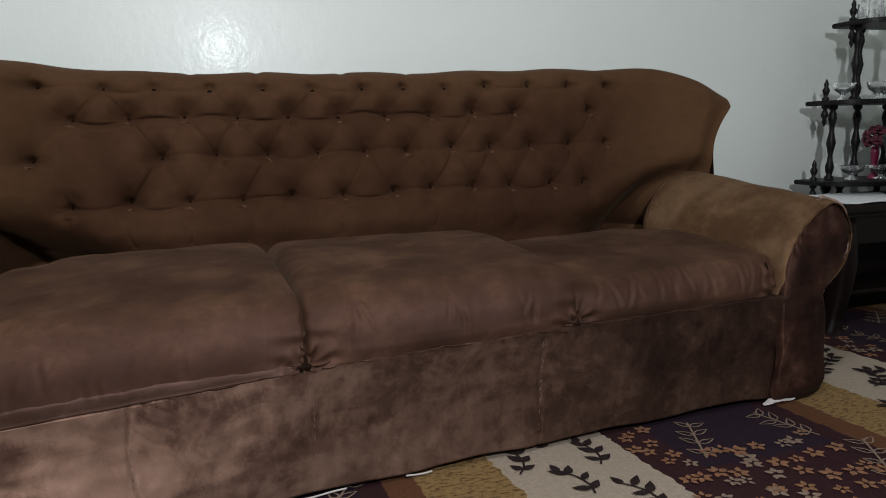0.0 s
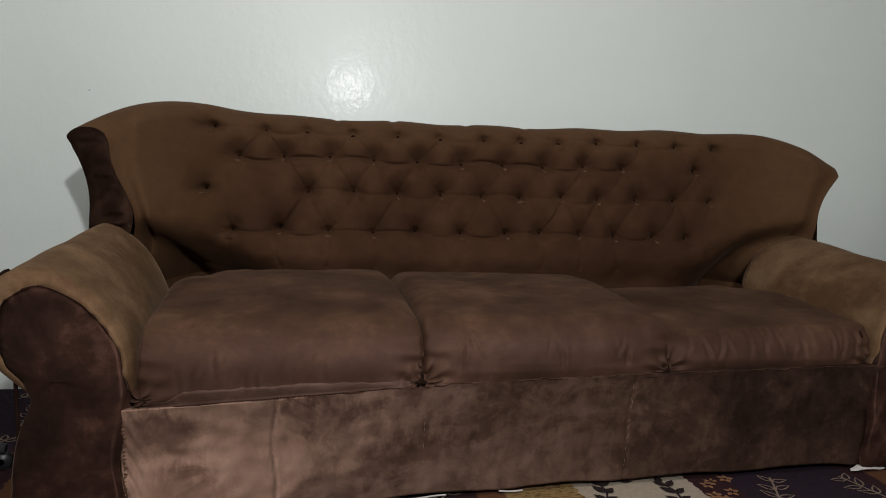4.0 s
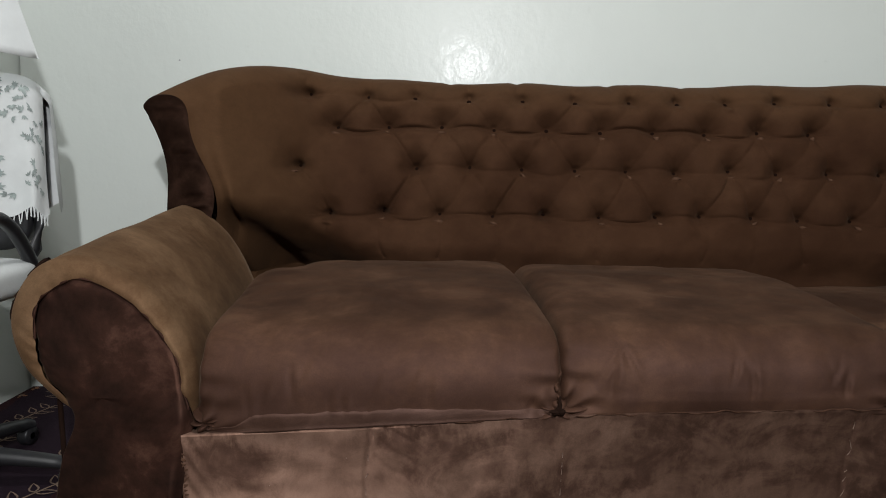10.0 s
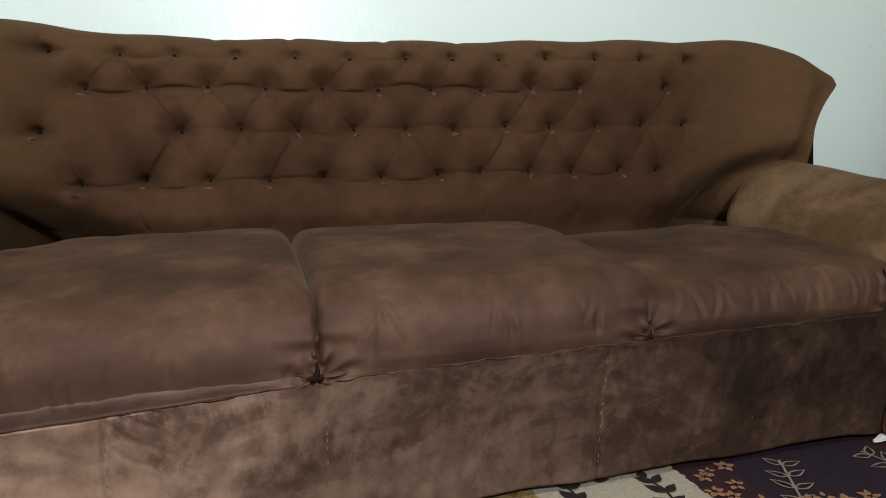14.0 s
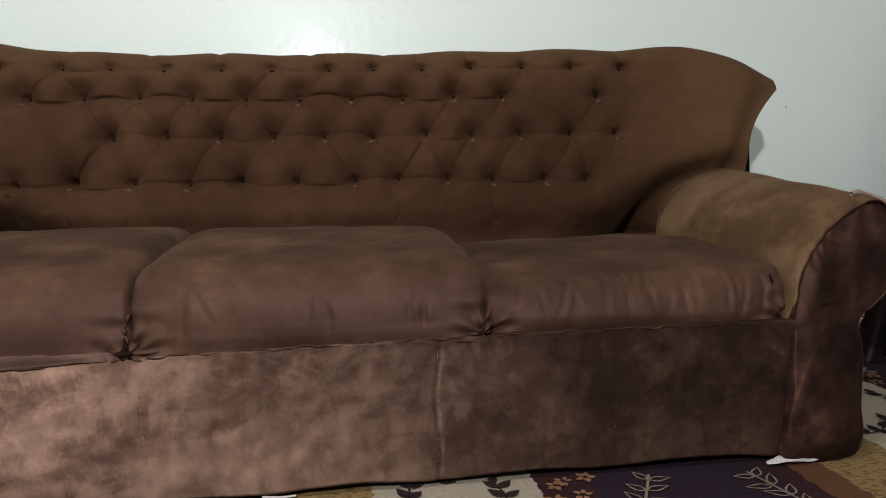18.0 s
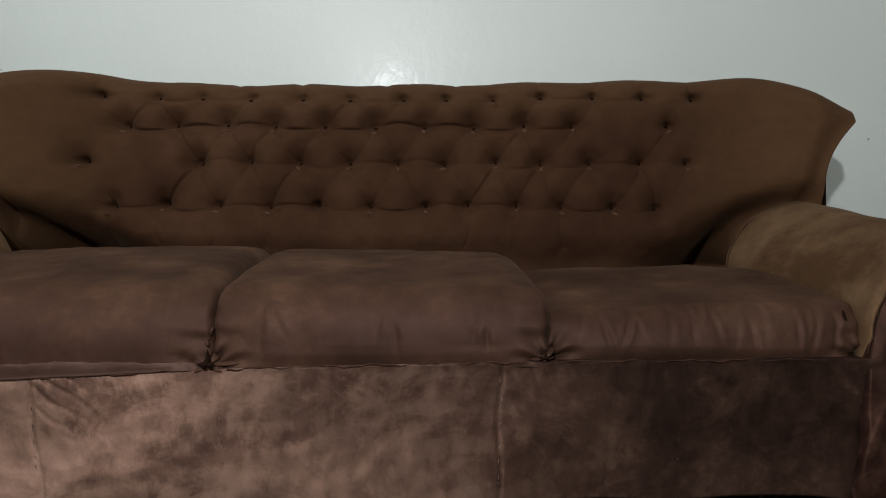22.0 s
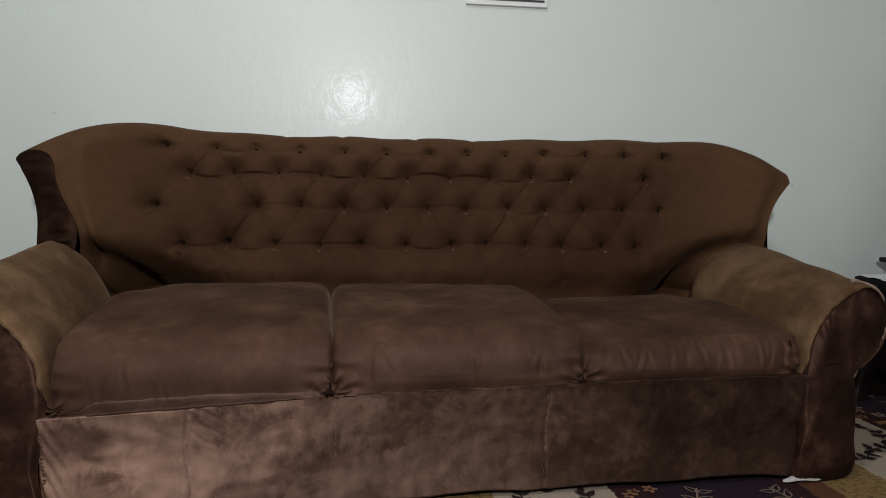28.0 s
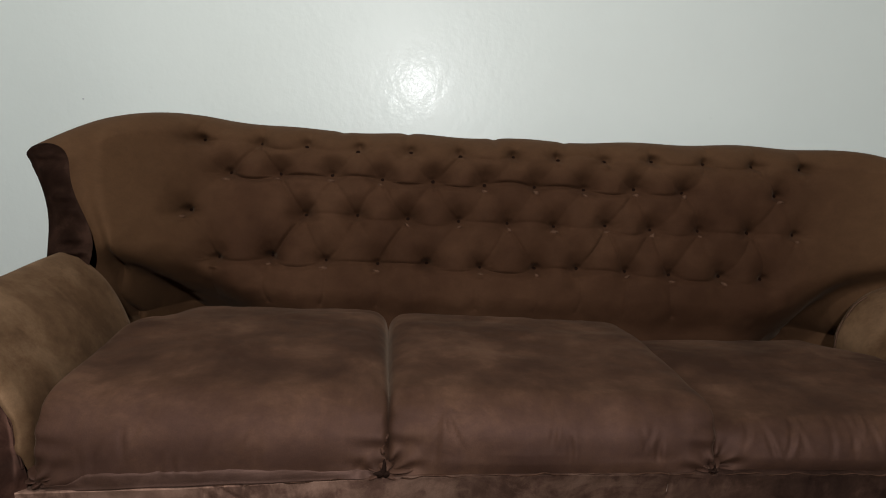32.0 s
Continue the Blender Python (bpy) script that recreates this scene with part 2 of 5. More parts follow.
    bumped(tree, shader, calc("MULTIPLY_ADD", ragged, 4.0, fine), 0.3, 0.001)
    # the pile leans up and to one side, unevenly
    pile = node(tree, "ShaderNodeCombineXYZ", {2: 0.50})
    tree.links.new(calc("MULTIPLY_ADD", ragged, 0.5, calc("MULTIPLY_ADD", broad, 0.4, 0.20)), pile.inputs[0])
    tilt = node(tree, "ShaderNodeVectorMath", operation="ADD")
    tree.links.new(pile.outputs[0], tilt.inputs[1])
    tree.links.new(node(tree, "ShaderNodeTexCoord").outputs["Normal"], tilt.inputs[0])
    unit = node(tree, "ShaderNodeVectorMath", operation="NORMALIZE")
    tree.links.new(tilt.outputs[0], unit.inputs[0])
    gloss = node(tree, "ShaderNodeBsdfGlossy", {"Roughness": 0.56})
    tree.links.new(mixed(tree, 0.95, (0.38, 0.27, 0.22), colour), gloss.inputs["Color"])
    tree.links.new(unit.outputs[0], gloss.inputs["Normal"])
    both = node(tree, "ShaderNodeMixShader", {0: 0.75})
    tree.links.new(shader.outputs[0], both.inputs[1])
    tree.links.new(gloss.outputs[0], both.inputs[2])
    tree.links.new(both.outputs[0], tree.nodes["Material Output"].inputs[0])
    return mat


VELVET_SKIRT = skirt_velvet()
VELVET_WELT = plain("velvet_welt", (0.25, 0.168, 0.132), 0.8, scale=90)
# black cloth of welt and deck; also the painted shade between cushions
VELVET_DARK = plain("black_cloth_and_shade", (0.016, 0.008, 0.0055), 0.95, scale=40, Specular_IOR_Level=0.06)
VELVET_WORN = plain("worn_velvet", (0.098, 0.052, 0.034), 0.9, vary=0.25, scale=120, bump=0.3, Specular_IOR_Level=0.08)
VELVET_GLINT = plain("glint_velvet", (0.088, 0.046, 0.028), 0.85, vary=0.3, scale=140, bump=0.3, Specular_IOR_Level=0.10)
VELVET_HEM = plain("velvet_hem", (0.060, 0.030, 0.019), 0.9, vary=0.5, scale=60, bump=0.3, Specular_IOR_Level=0.08)
LINING = plain("white_lining", (0.50, 0.46, 0.44), 0.8, vary=0.1, scale=60, bump=0.3)
WOOD_DARK = plain("dark_polished_wood", (0.006, 0.0028, 0.0022), 0.5, vary=0.4, scale=14, Specular_IOR_Level=0.14)
BLACK_WOOD = plain("black_lacquered_wood", (0.007, 0.006, 0.006), 0.42, vary=0.3, scale=30, Specular_IOR_Level=0.2)
BLACK_PLASTIC = plain("black_plastic", (0.018, 0.018, 0.02), 0.42, vary=0.2, scale=50)
LACE = plain("white_lace_cloth", (0.72, 0.73, 0.74), 0.85, vary=0.12, scale=80, bump=0.5)
SHIRT = plain("white_cotton", (0.62, 0.64, 0.64), 0.85, vary=0.05, scale=20, bump=0.2)
PAPER = plain("white_glossy_paper", (0.78, 0.78, 0.77), 0.4, vary=0.03, scale=20)
INK = plain("black_ink", (0.03, 0.03, 0.035), 0.5, vary=0.2)
RED_PRINT = plain("red_print", (0.55, 0.10, 0.09), 0.4, vary=0.3, scale=40)
PINK_PRINT = plain("pink_print", (0.70, 0.42, 0.38), 0.4, vary=0.25, scale=40)
GREY_PRINT = plain("grey_print", (0.42, 0.43, 0.45), 0.4, vary=0.4, scale=90)
MAGENTA = plain("magenta_ceramic", (0.22, 0.015, 0.06), 0.3, vary=0.2, scale=30)
PETALS = plain("dark_red_petals", (0.10, 0.018, 0.030), 0.8, vary=0.5, scale=60)
LEAF_INK = plain("charcoal_leaf_print", (0.28, 0.32, 0.31), 0.85, vary=0.4, scale=70)
METAL = plain("dull_metal", (0.5, 0.5, 0.5), 0.35, 1.0)


def glass():
    mat, tree, shader = material("clear_glass")
    shader.inputs["Base Color"].default_value = (0.93, 0.96, 0.97, 1)
    shader.inputs["Roughness"].default_value = 0.03
    shader.inputs["Transmission Weight"].default_value = 0.9
    shader.inputs["IOR"].default_value = 1.45
    return mat


GLASS = glass()


def painted_wall(name, colour):
    """Glossy enamel on plaster: faint roller marks, soft unevenness, a few scuffs."""
    mat, tree, shader = material(name)
    where = coords(tree)
    tint = ramp(tree, noisy(tree, where, 1.6, 4.0, 0.6), [(0.3, tuple(c * 0.955 for c in colour)), (0.7, colour)])
    scuff = ramp(tree, noisy(tree, where, 26.0, 6.0, 0.7), [(0.26, (0.86, 0.86, 0.85)), (0.34, (1, 1, 1))])
    tree.links.new(mixed(tree, 0.35, tint, scuff, "MULTIPLY"), shader.inputs["Base Color"])
    shader.inputs["Roughness"].default_value = 0.38
    shader.inputs["Specular IOR Level"].default_value = 0.40
    shader.inputs["Coat Weight"].default_value = 0.045
    shader.inputs["Coat Roughness"].default_value = 0.135
    bumps = node(tree, "ShaderNodeMath", {1: 0.3}, operation="MULTIPLY_ADD")
    tree.links.new(noisy(tree, where, 90.0, 3.0, 0.5), bumps.inputs[0])
    tree.links.new(noisy(tree, coords(tree, (1.0, 1.0, 0.7)), 27.0, 4.0, 0.5), bumps.inputs[2])
    made = node(tree, "ShaderNodeBump", {"Strength": 0.22, "Distance": 0.004})
    tree.links.new(bumps.outputs[0], made.inputs["Height"])
    tree.links.new(made.outputs[0], shader.inputs["Normal"])
    tree.links.new(made.outputs[0], shader.inputs["Coat Normal"])
    return mat


WALL_PAINT = painted_wall("pale_enamel_wall_paint", (0.70, 0.735, 0.70))
# dark brown for the unseen wall behind the camera, added to weaken bounced light
DARK_WALL = plain("dark_brown_wall", (0.16, 0.11, 0.08), 0.9, vary=0.3, scale=6)
CEILING_PAINT = plain("white_ceiling_paint", (0.58, 0.58, 0.56), 0.8, vary=0.03, scale=3)


def carpet_material():
    """Woven patchwork bands across the room: mustard, cream, then maroon into violet, with worn edges."""
    mat, tree, shader = material("patchwork_carpet")
    where = coords(tree)
    split = node(tree, "ShaderNodeSeparateXYZ")
    tree.links.new(where, split.inputs[0])
    wobble = noisy(tree, where, 34.0, 3.0, 0.6)
    speck = noisy(tree, where, 95.0, 3.0, 0.65)
    stain = noisy(tree, coords(tree, (1.0, 2.6, 1.0)), 46.0, 5.0, 0.7)

    def sums(op, a, b, c=0.0):
        made = node(tree, "ShaderNodeMath", operation=op)
        for slot, value in enumerate((a, b, c)):
            if hasattr(value, "is_output"):
                tree.links.new(value, made.inputs[slot])
            else:
                made.inputs[slot].default_value = value
        return made.outputs[0]

    along = sums("MULTIPLY_ADD", wobble, 0.03, sums("MULTIPLY_ADD", split.outputs[1], 0.10, sums("ADD", split.outputs[0], 0.075 + 10.8)))
    band = sums("DIVIDE", sums("FLOORED_MODULO", along, 1.08), 1.08)
    mustard, cream, maroon, violet = (0.25, 0.158, 0.066), (0.36, 0.295, 0.228), (0.034, 0.0135, 0.0155), (0.023, 0.0135, 0.021)
    made = node(tree, "ShaderNodeValToRGB")
    made.color_ramp.interpolation = "CONSTANT"
    stops = [(0.0, mustard), (0.17, cream), (0.455, maroon), (0.55, violet), (0.88, maroon), (0.93, (0.11, 0.048, 0.024))]
    while len(made.color_ramp.elements) < len(stops):
        made.color_ramp.elements.new(0.5)
    for element, (at, colour) in zip(made.color_ramp.elements, stops):
        element.position, element.color = at, (*colour, 1)
    tree.links.new(band, made.inputs[0])
    # the violet ground is a patch beside the sofa; farther into the room it is maroon
    plum = node(tree, "ShaderNodeMath", operation="COMPARE")
    tree.links.new(band, plum.inputs[0])
    plum.inputs[1].default_value, plum.inputs[2].default_value = 0.715, 0.165
    patch = sums("MULTIPLY", plum.outputs[0], sums("LESS_THAN", sums("MULTIPLY_ADD", wobble, 0.10, split.outputs[1]), -0.13))
    ground = mixed(tree, patch, made.outputs[0], maroon)
    gold = node(tree, "ShaderNodeMath", {1: 0.17}, operation="LESS_THAN")
    tree.links.new(band, gold.inputs[0])
    flecks = ramp(tree, stain, [(0.40, (0.24, 0.16, 0.16)), (0.50, (1, 1, 1))])
    fleck_mix = node(tree, "ShaderNodeMath", {1: 0.75}, operation="MULTIPLY")
    tree.links.new(gold.outputs[0], fleck_mix.inputs[0])
    colour = mixed(tree, fleck_mix.outputs[0], ground, flecks, "MULTIPLY")
    colour = mixed(tree, 0.5, colour, ramp(tree, speck, [(0.3, (0.55, 0.53, 0.52)), (0.7, (1, 1, 1))]), "MULTIPLY")
    tree.links.new(colour, shader.inputs["Base Color"])
    shader.inputs["Roughness"].default_value = 0.95
    shader.inputs["Specular IOR Level"].default_value = 0.1
    bumped(tree, shader, noisy(tree, where, 500.0, 2.0), 0.6, 0.003)
    return mat


CARPET = carpet_material()
MOTIF_DARK = plain("dark_leaf_pile", (0.024, 0.016, 0.016), 0.95, vary=0.35, scale=160, bump=0.5, Specular_IOR_Level=0.05)
MOTIF_CREAM = plain("cream_vine_pile", (0.21, 0.15, 0.115), 0.95, vary=0.3, scale=160, bump=0.5, Specular_IOR_Level=0.05)
MOTIF_ORANGE = plain("rose_flower_pile", (0.22, 0.11, 0.062), 0.95, vary=0.35, scale=160, bump=0.5, Specular_IOR_Level=0.05)

# ---- building helpers ----


def mesh_of(name, verts, faces, mat, smooth=True):
    data = bpy.data.meshes.new(name)
    data.from_pydata([tuple(v) for v in verts], [], faces)
    data.materials.append(mat)
    if smooth:
        data.polygons.foreach_set("use_smooth", [True] * len(data.polygons))
    data.update()
    return data


def part(name, data, parent, label="", at=None):
    """One mesh object under a thing or under a part."""
    ob = new(name, data)
    ob.parent = parent
    if at is not None:
        ob.matrix_local = at
    return tagged(ob, label) if label else ob


def thing(name, label, category, at=None, group="", kind=""):
    ob = new(name)
    ob.empty_display_size = 0.1
    if at is not None:
        ob.matrix_world = at
    return tagged(ob, label, category, group, kind)


def grid(points, close_u=False, close_v=False):
    """Vertices and faces of a grid of places, n by m."""
    n, m = points.shape[:2]
    faces = []
    for i in range(n if close_u else n - 1):
        for j in range(m if close_v else m - 1):
            a, b = i, (i + 1) % n
            c, d = j, (j + 1) % m
            faces.append((a * m + c, b * m + c, b * m + d, a * m + d))
    return points.reshape(-1, 3), faces


def bm_mesh(name, bm, mat, smooth=False):
    bmesh.ops.recalc_face_normals(bm, faces=bm.faces)
    data = bpy.data.meshes.new(name)
    bm.to_mesh(data)
    bm.free()
    data.materials.append(mat)
    if smooth:
        data.polygons.foreach_set("use_smooth", [True] * len(data.polygons))
    return data


def box_mesh(name, size, mat, bevel=0.004, centre=(0, 0, 0)):
    bm = bmesh.new()
    bmesh.ops.create_cube(bm, size=1)
    bmesh.ops.scale(bm, vec=size, verts=bm.verts)
    bmesh.ops.translate(bm, vec=centre, verts=bm.verts)
    if bevel:
        bmesh.ops.bevel(bm, geom=bm.edges[:], offset=bevel, segments=2, affect="EDGES", profile=0.6)
    return bm_mesh(name, bm, mat)


def lathe(name, profile, mat, turns=20, smooth=True):
    """A turned body from (radius, height) pairs, from its foot up."""
    rings = np.array([[(r * math.cos(a), r * math.sin(a), z) for a in np.linspace(0, 2 * math.pi, turns, endpoint=False)] for r, z in profile])
    verts, faces = grid(rings, close_v=True)
    n = len(profile)
    faces.append(tuple(range(turns))[::-1])
    faces.append(tuple((n - 1) * turns + k for k in range(turns)))
    return mesh_of(name, verts, faces, mat, smooth)


def tube(name, centres, radius, mat, sides=8, closed=False):
    """A round cord along a line of places."""
    line = np.array(centres, float)
    ahead = (np.roll(line, -1, 0) - np.roll(line, 1, 0)) if closed else np.gradient(line, axis=0)
    ahead /= np.linalg.norm(ahead, axis=1)[:, None] + 1e-9
    up = np.where(np.abs(ahead[:, 2:3]) > 0.9, [[1.0, 0, 0]], [[0, 0, 1.0]])
    side = np.cross(ahead, up)
    side /= np.linalg.norm(side, axis=1)[:, None] + 1e-9
    over = np.cross(side, ahead)
    r = np.broadcast_to(np.asarray(radius, float), (len(line),))[:, None]
    rings = np.stack([line + r * (math.cos(a) * side + math.sin(a) * over) for a in np.linspace(0, 2 * math.pi, sides, endpoint=False)], 1)
    verts, faces = grid(rings, close_u=closed, close_v=True)
    if not closed:
        faces += [tuple(range(sides))[::-1], tuple(len(verts) - sides + k for k in range(sides))]
    return mesh_of(name, verts, faces, mat)


def ripple(points, scale, seed=0.0):
    """Smooth noise from -1 to 1 at each place."""
    return np.array([noise.noise(Vector((p[0] * scale + seed, p[1] * scale - seed, p[2] * scale + 2 * seed))) for p in np.reshape(points, (-1, 3))]).reshape(np.shape(points)[:-1])


def smoothstep(a, b, x):
    q = np.clip((x - a) / (b - a), 0, 1)
    return q * q * (3 - 2 * q)


# ---- room ----
WALL_Y, LEFT_X, RIGHT_X, FRONT_Y, HEIGHT = 0.93, -1.765, 2.42, -5.5, 3.05


WALL_LEAN = Matrix.Translation((0, WALL_Y, 0.85)) @ Matrix.Rotation(math.radians(1.9), 4, "Z") @ Matrix.Rotation(math.radians(-2.6), 4, "X")


def on_wall(x, z, out=0.0):
    """A place on the leaning wall, as a matrix whose -y points into the room."""
    return WALL_LEAN @ Matrix.Translation((x, -out, z - 0.85))


def room_slab(name, low, high, mat, label):
    size = [b - a for a, b in zip(low, high)]
    ob = new(name, box_mesh(name, size, mat, 0, [(a + b) / 2 for a, b in zip(low, high)]))
    return tagged(ob, label, name.split("_")[0], kind="structure")


wall_north = room_slab("wall_north", (LEFT_X + 0.003, WALL_Y, -0.1), (RIGHT_X - 0.003, WALL_Y + 0.13, HEIGHT - 0.004), WALL_PAINT, "pale grey-white wall in glossy enamel paint")
# tilted and turned so the bulb's glint lands right in the camera's view
wall_north.matrix_world = WALL_LEAN @ Matrix.Translation((0, -WALL_Y, -0.85))
room_slab("wall_west", (LEFT_X - 0.15, FRONT_Y, -0.1), (LEFT_X, WALL_Y + 0.15, HEIGHT), WALL_PAINT, "pale glossy painted side wall")
room_slab("wall_east", (RIGHT_X, FRONT_Y, -0.1), (RIGHT_X + 0.15, WALL_Y + 0.15, HEIGHT), WALL_PAINT, "pale glossy painted side wall behind the rack")
room_slab("wall_south", (LEFT_X - 0.15, FRONT_Y - 0.15, -0.1), (RIGHT_X + 0.15, FRONT_Y, HEIGHT), DARK_WALL, "unseen wall behind the camera, dark brown to cut bounced light")
room_slab("ceiling", (LEFT_X - 0.15, FRONT_Y - 0.15, HEIGHT), (RIGHT_X + 0.15, WALL_Y + 0.15, HEIGHT + 0.1), CEILING_PAINT, "plain white ceiling")
floor = room_slab("floor", (LEFT_X - 0.15, FRONT_Y - 0.15, -0.12), (RIGHT_X + 0.15, WALL_Y + 0.15, -0.012), LINING, "pale floor under the carpet")

# ---- carpet ----
carpet = tagged(new("carpet", box_mesh("carpet", (RIGHT_X - LEFT_X - 0.02, 6.40, 0.012), CARPET, 0.003, ((RIGHT_X + LEFT_X) / 2, -2.28, -0.006))),
                "patchwork carpet with mustard, cream, maroon and violet bands", "carpet", kind="structure")


def leaf_outline(length, width, steps=7):
    along = np.linspace(0, 1, steps)
    half = width * np.sin(np.pi * along ** 0.8) * (1 - 0.25 * along)
    top = np.stack([along * length, half, 0 * along], 1)
    low = np.stack([along * length, -half, 0 * along], 1)[1:-1][::-1]
    return np.concatenate([top, low])


class Motifs:
    """Flat raised pile shapes gathered into one mesh, each a hair above or below its neighbours."""

    def __init__(self, height):
        self.verts, self.faces, self.z, self.count = [], [], height, 0

    def level(self):
        self.count += 1
        return self.z + 0.00022 * (self.count % 9)

    def strip(self, one, two, closed):
        n, at, z = len(one), len(self.verts), self.level()
        if min(one[:, 0].min(), two[:, 0].min()) < LEFT_X + 0.02 or max(one[:, 0].max(), two[:, 0].max()) > RIGHT_X - 0.02:
            return
        self.verts += [(p[0], p[1], z) for p in one] + [(p[0], p[1], z) for p in two]
        self.faces += [(at + k, at + n + k, at + n + (k + 1) % n, at + (k + 1) % n) for k in range(n if closed else n - 1)]

    def placed(self, outline, x, y, turn):
        c, s = math.cos(turn), math.sin(turn)
        return np.array([(x + c * p[0] - s * p[1], y + s * p[0] + c * p[1]) for p in outline])

    def add(self, outline, x, y, turn):
        pts = self.placed(outline, x, y, turn)
        if pts[:, 0].min() < LEFT_X + 0.02 or pts[:, 0].max() > RIGHT_X - 0.02:
            return
        at, n, z = len(self.verts), len(pts), self.level()
        self.verts += [(p[0], p[1], z) for p in pts]
        self.faces.append(tuple(range(at, at + n)))

    def ring(self, outline, x, y, turn, wide):
        """The line round an outline."""
        pts = self.placed(outline, x, y, turn)
        inward = pts.mean(0) - pts
        far = np.linalg.norm(inward, axis=1)[:, None] + 1e-6
        self.strip(pts, pts + inward / far * np.minimum(wide, far * 0.7), True)

    def line(self, pts, wide):
        pts = np.array(pts, float)
        ahead = np.gradient(pts, axis=0)
        side = np.stack([-ahead[:, 1], ahead[:, 0]], 1)
        side *= wide / 2 / (np.linalg.norm(side, axis=1)[:, None] + 1e-9)
        self.strip(pts + side, pts - side, False)

    def put(self, name, mat, label):
        ob = new(name, mesh_of(name, self.verts, self.faces, mat, False))
        ob.parent = carpet
        return tagged(ob, label, kind="stuff")


def band_x(k, share, y):
    """The x at a share of the k-th repeat of the carpet's bands."""
    return -0.09 + 1.08 * (k + share) - 0.10 * y


rng = random.Random(4)
sprigs, vines, blooms = Motifs(0.0030), Motifs(0.0030), Motifs(0.0026)
for k in (-2, -1, 0, 1, 2):
    for row in range(29):
        y0 = 0.80 - row * 0.215
        # dark leaf sprigs on the cream band
        for share in (0.215, 0.30, 0.39):
            x0, y = band_x(k, share, y0) + rng.uniform(-0.022, 0.022), y0 + rng.uniform(-0.05, 0.05) + (0.1 if share == 0.30 else 0)
            turn = rng.uniform(0.2, 2.9)
            stem = [(x0 + math.cos(turn) * q - 6 * q * q * math.sin(turn), y + math.sin(turn) * q + 6 * q * q * math.cos(turn)) for q in np.linspace(-0.055, 0.055, 7)]
            sprigs.line(stem, 0.0046)
            for j in (1, 3, 5):
                for side in (-1, 1):
                    if rng.random() < 0.88:
                        sprigs.add(leaf_outline(rng.uniform(0.032, 0.048), rng.uniform(0.0095, 0.0125)), *stem[j], turn + side * rng.uniform(0.6, 1.15))
            sprigs.add(leaf_outline(0.038, 0.0105), *stem[-1], turn + rng.uniform(-0.3, 0.3))
        # pale vines on the violet ground
        for share in ((0.64, 0.86) if y0 > -0.2 else (0.885,)):
            x0, turn = band_x(k, share, y0) + rng.uniform(-0.02, 0.02), 1.4 + rng.uniform(-0.7, 0.7)
            line = [(x0 + 0.02 * math.sin(9 * q + k) + math.cos(turn) * q, y0 + math.sin(turn) * q) for q in np.linspace(-0.09, 0.09, 9)]
            vines.line(line, 0.0050)
            for j in (1, 3, 5, 7):
                for side in (-1, 1):
                    vines.ring(leaf_outline(rng.uniform(0.040, 0.056), 0.012, 6), *line[j], turn + side * rng.uniform(0.7, 1.2), 0.0044)
        # rose flowers on the maroon ground
        for share in (0.475, 0.505, 0.535) + (() if y0 > -0.2 else (0.575, 0.62, 0.66, 0.705, 0.75, 0.80, 0.845)):
            for half in (0.0, 0.075, 0.15):
                cx, cy, size = band_x(k, share, y0) + rng.uniform(-0.02, 0.02), y0 + half + rng.uniform(-0.03, 0.03), rng.uniform(0.015, 0.024)
                pile = blooms if rng.random() < 0.7 else vines
                for j in range(5):
                    a = j * 1.2566 + rng.uniform(-0.25, 0.25)
                    pile.add(leaf_outline(size, size * rng.uniform(0.30, 0.42), 5), cx + 0.004 * math.cos(a), cy + 0.004 * math.sin(a), a)
sprigs.put("leaf_sprigs", MOTIF_DARK, "dark leaf sprigs woven on cream bands")
vines.put("vine_outlines", MOTIF_CREAM, "pale outlined leafy vines")
blooms.put("flowers", MOTIF_ORANGE, "rose and tan woven flowers")

# ---- sofa ----
SOFA_X = -0.025
sofa = thing("sofa", "worn brown velvet three-seat sofa with button-tufted winged back", "sofa", Matrix.Translation((SOFA_X, 0, 0)))


def sheared(points):
    """Shears the sofa's front askew to its back, to fit the camera's view."""
    p = np.array(points, float)
    depth = np.clip(p[..., 1], 0, 0.68) / 0.68
    lean = np.where(p[..., 0] < 0, 0.098, 0.072)
    p[..., 1] += lean * p[..., 0] * (1 - depth ** 3)
    return p


def back_inner(a):
    q = np.clip((np.abs(a) - 0.70) / 0.30, 0, 1)
    x = np.where(np.abs(a) <= 0.70, 0.80 * np.abs(a) / 0.70, 0.80 + 0.233 * q ** 0.95)
    return np.sign(a) * x, -0.178 * q ** 1.7, q


# columns of the tufting, in the sofa's own x, and the height of each row
ROWS_OF_BUTTONS = (
    (0.868, (-0.85, -0.70, -0.57, -0.43, -0.285, -0.145, 0.0, 0.12, 0.255, 0.385, 0.53, 0.67, 0.81)),
    (0.785, (-0.78, -0.64, -0.497, -0.36, -0.22, -0.075, 0.06, 0.198, 0.337, 0.472, 0.737)),
    (0.682, (-0.865, -0.567, -0.425, -0.284, -0.144, -0.013, 0.12, 0.26, 0.385, 0.518, 0.66, 0.783)),
    (0.562, (-0.785, -0.647, -0.50, -0.36, -0.225, -0.084, 0.067, 0.182, 0.317, 0.437, 0.578, 0.698)),
)
SHIFT = random.Random(21)
BUTTONS = [(x + SHIFT.uniform(-0.003, 0.003), z + SHIFT.uniform(-0.0045, 0.0045), r) for r, (z, xs) in enumerate(ROWS_OF_BUTTONS) for x in xs]


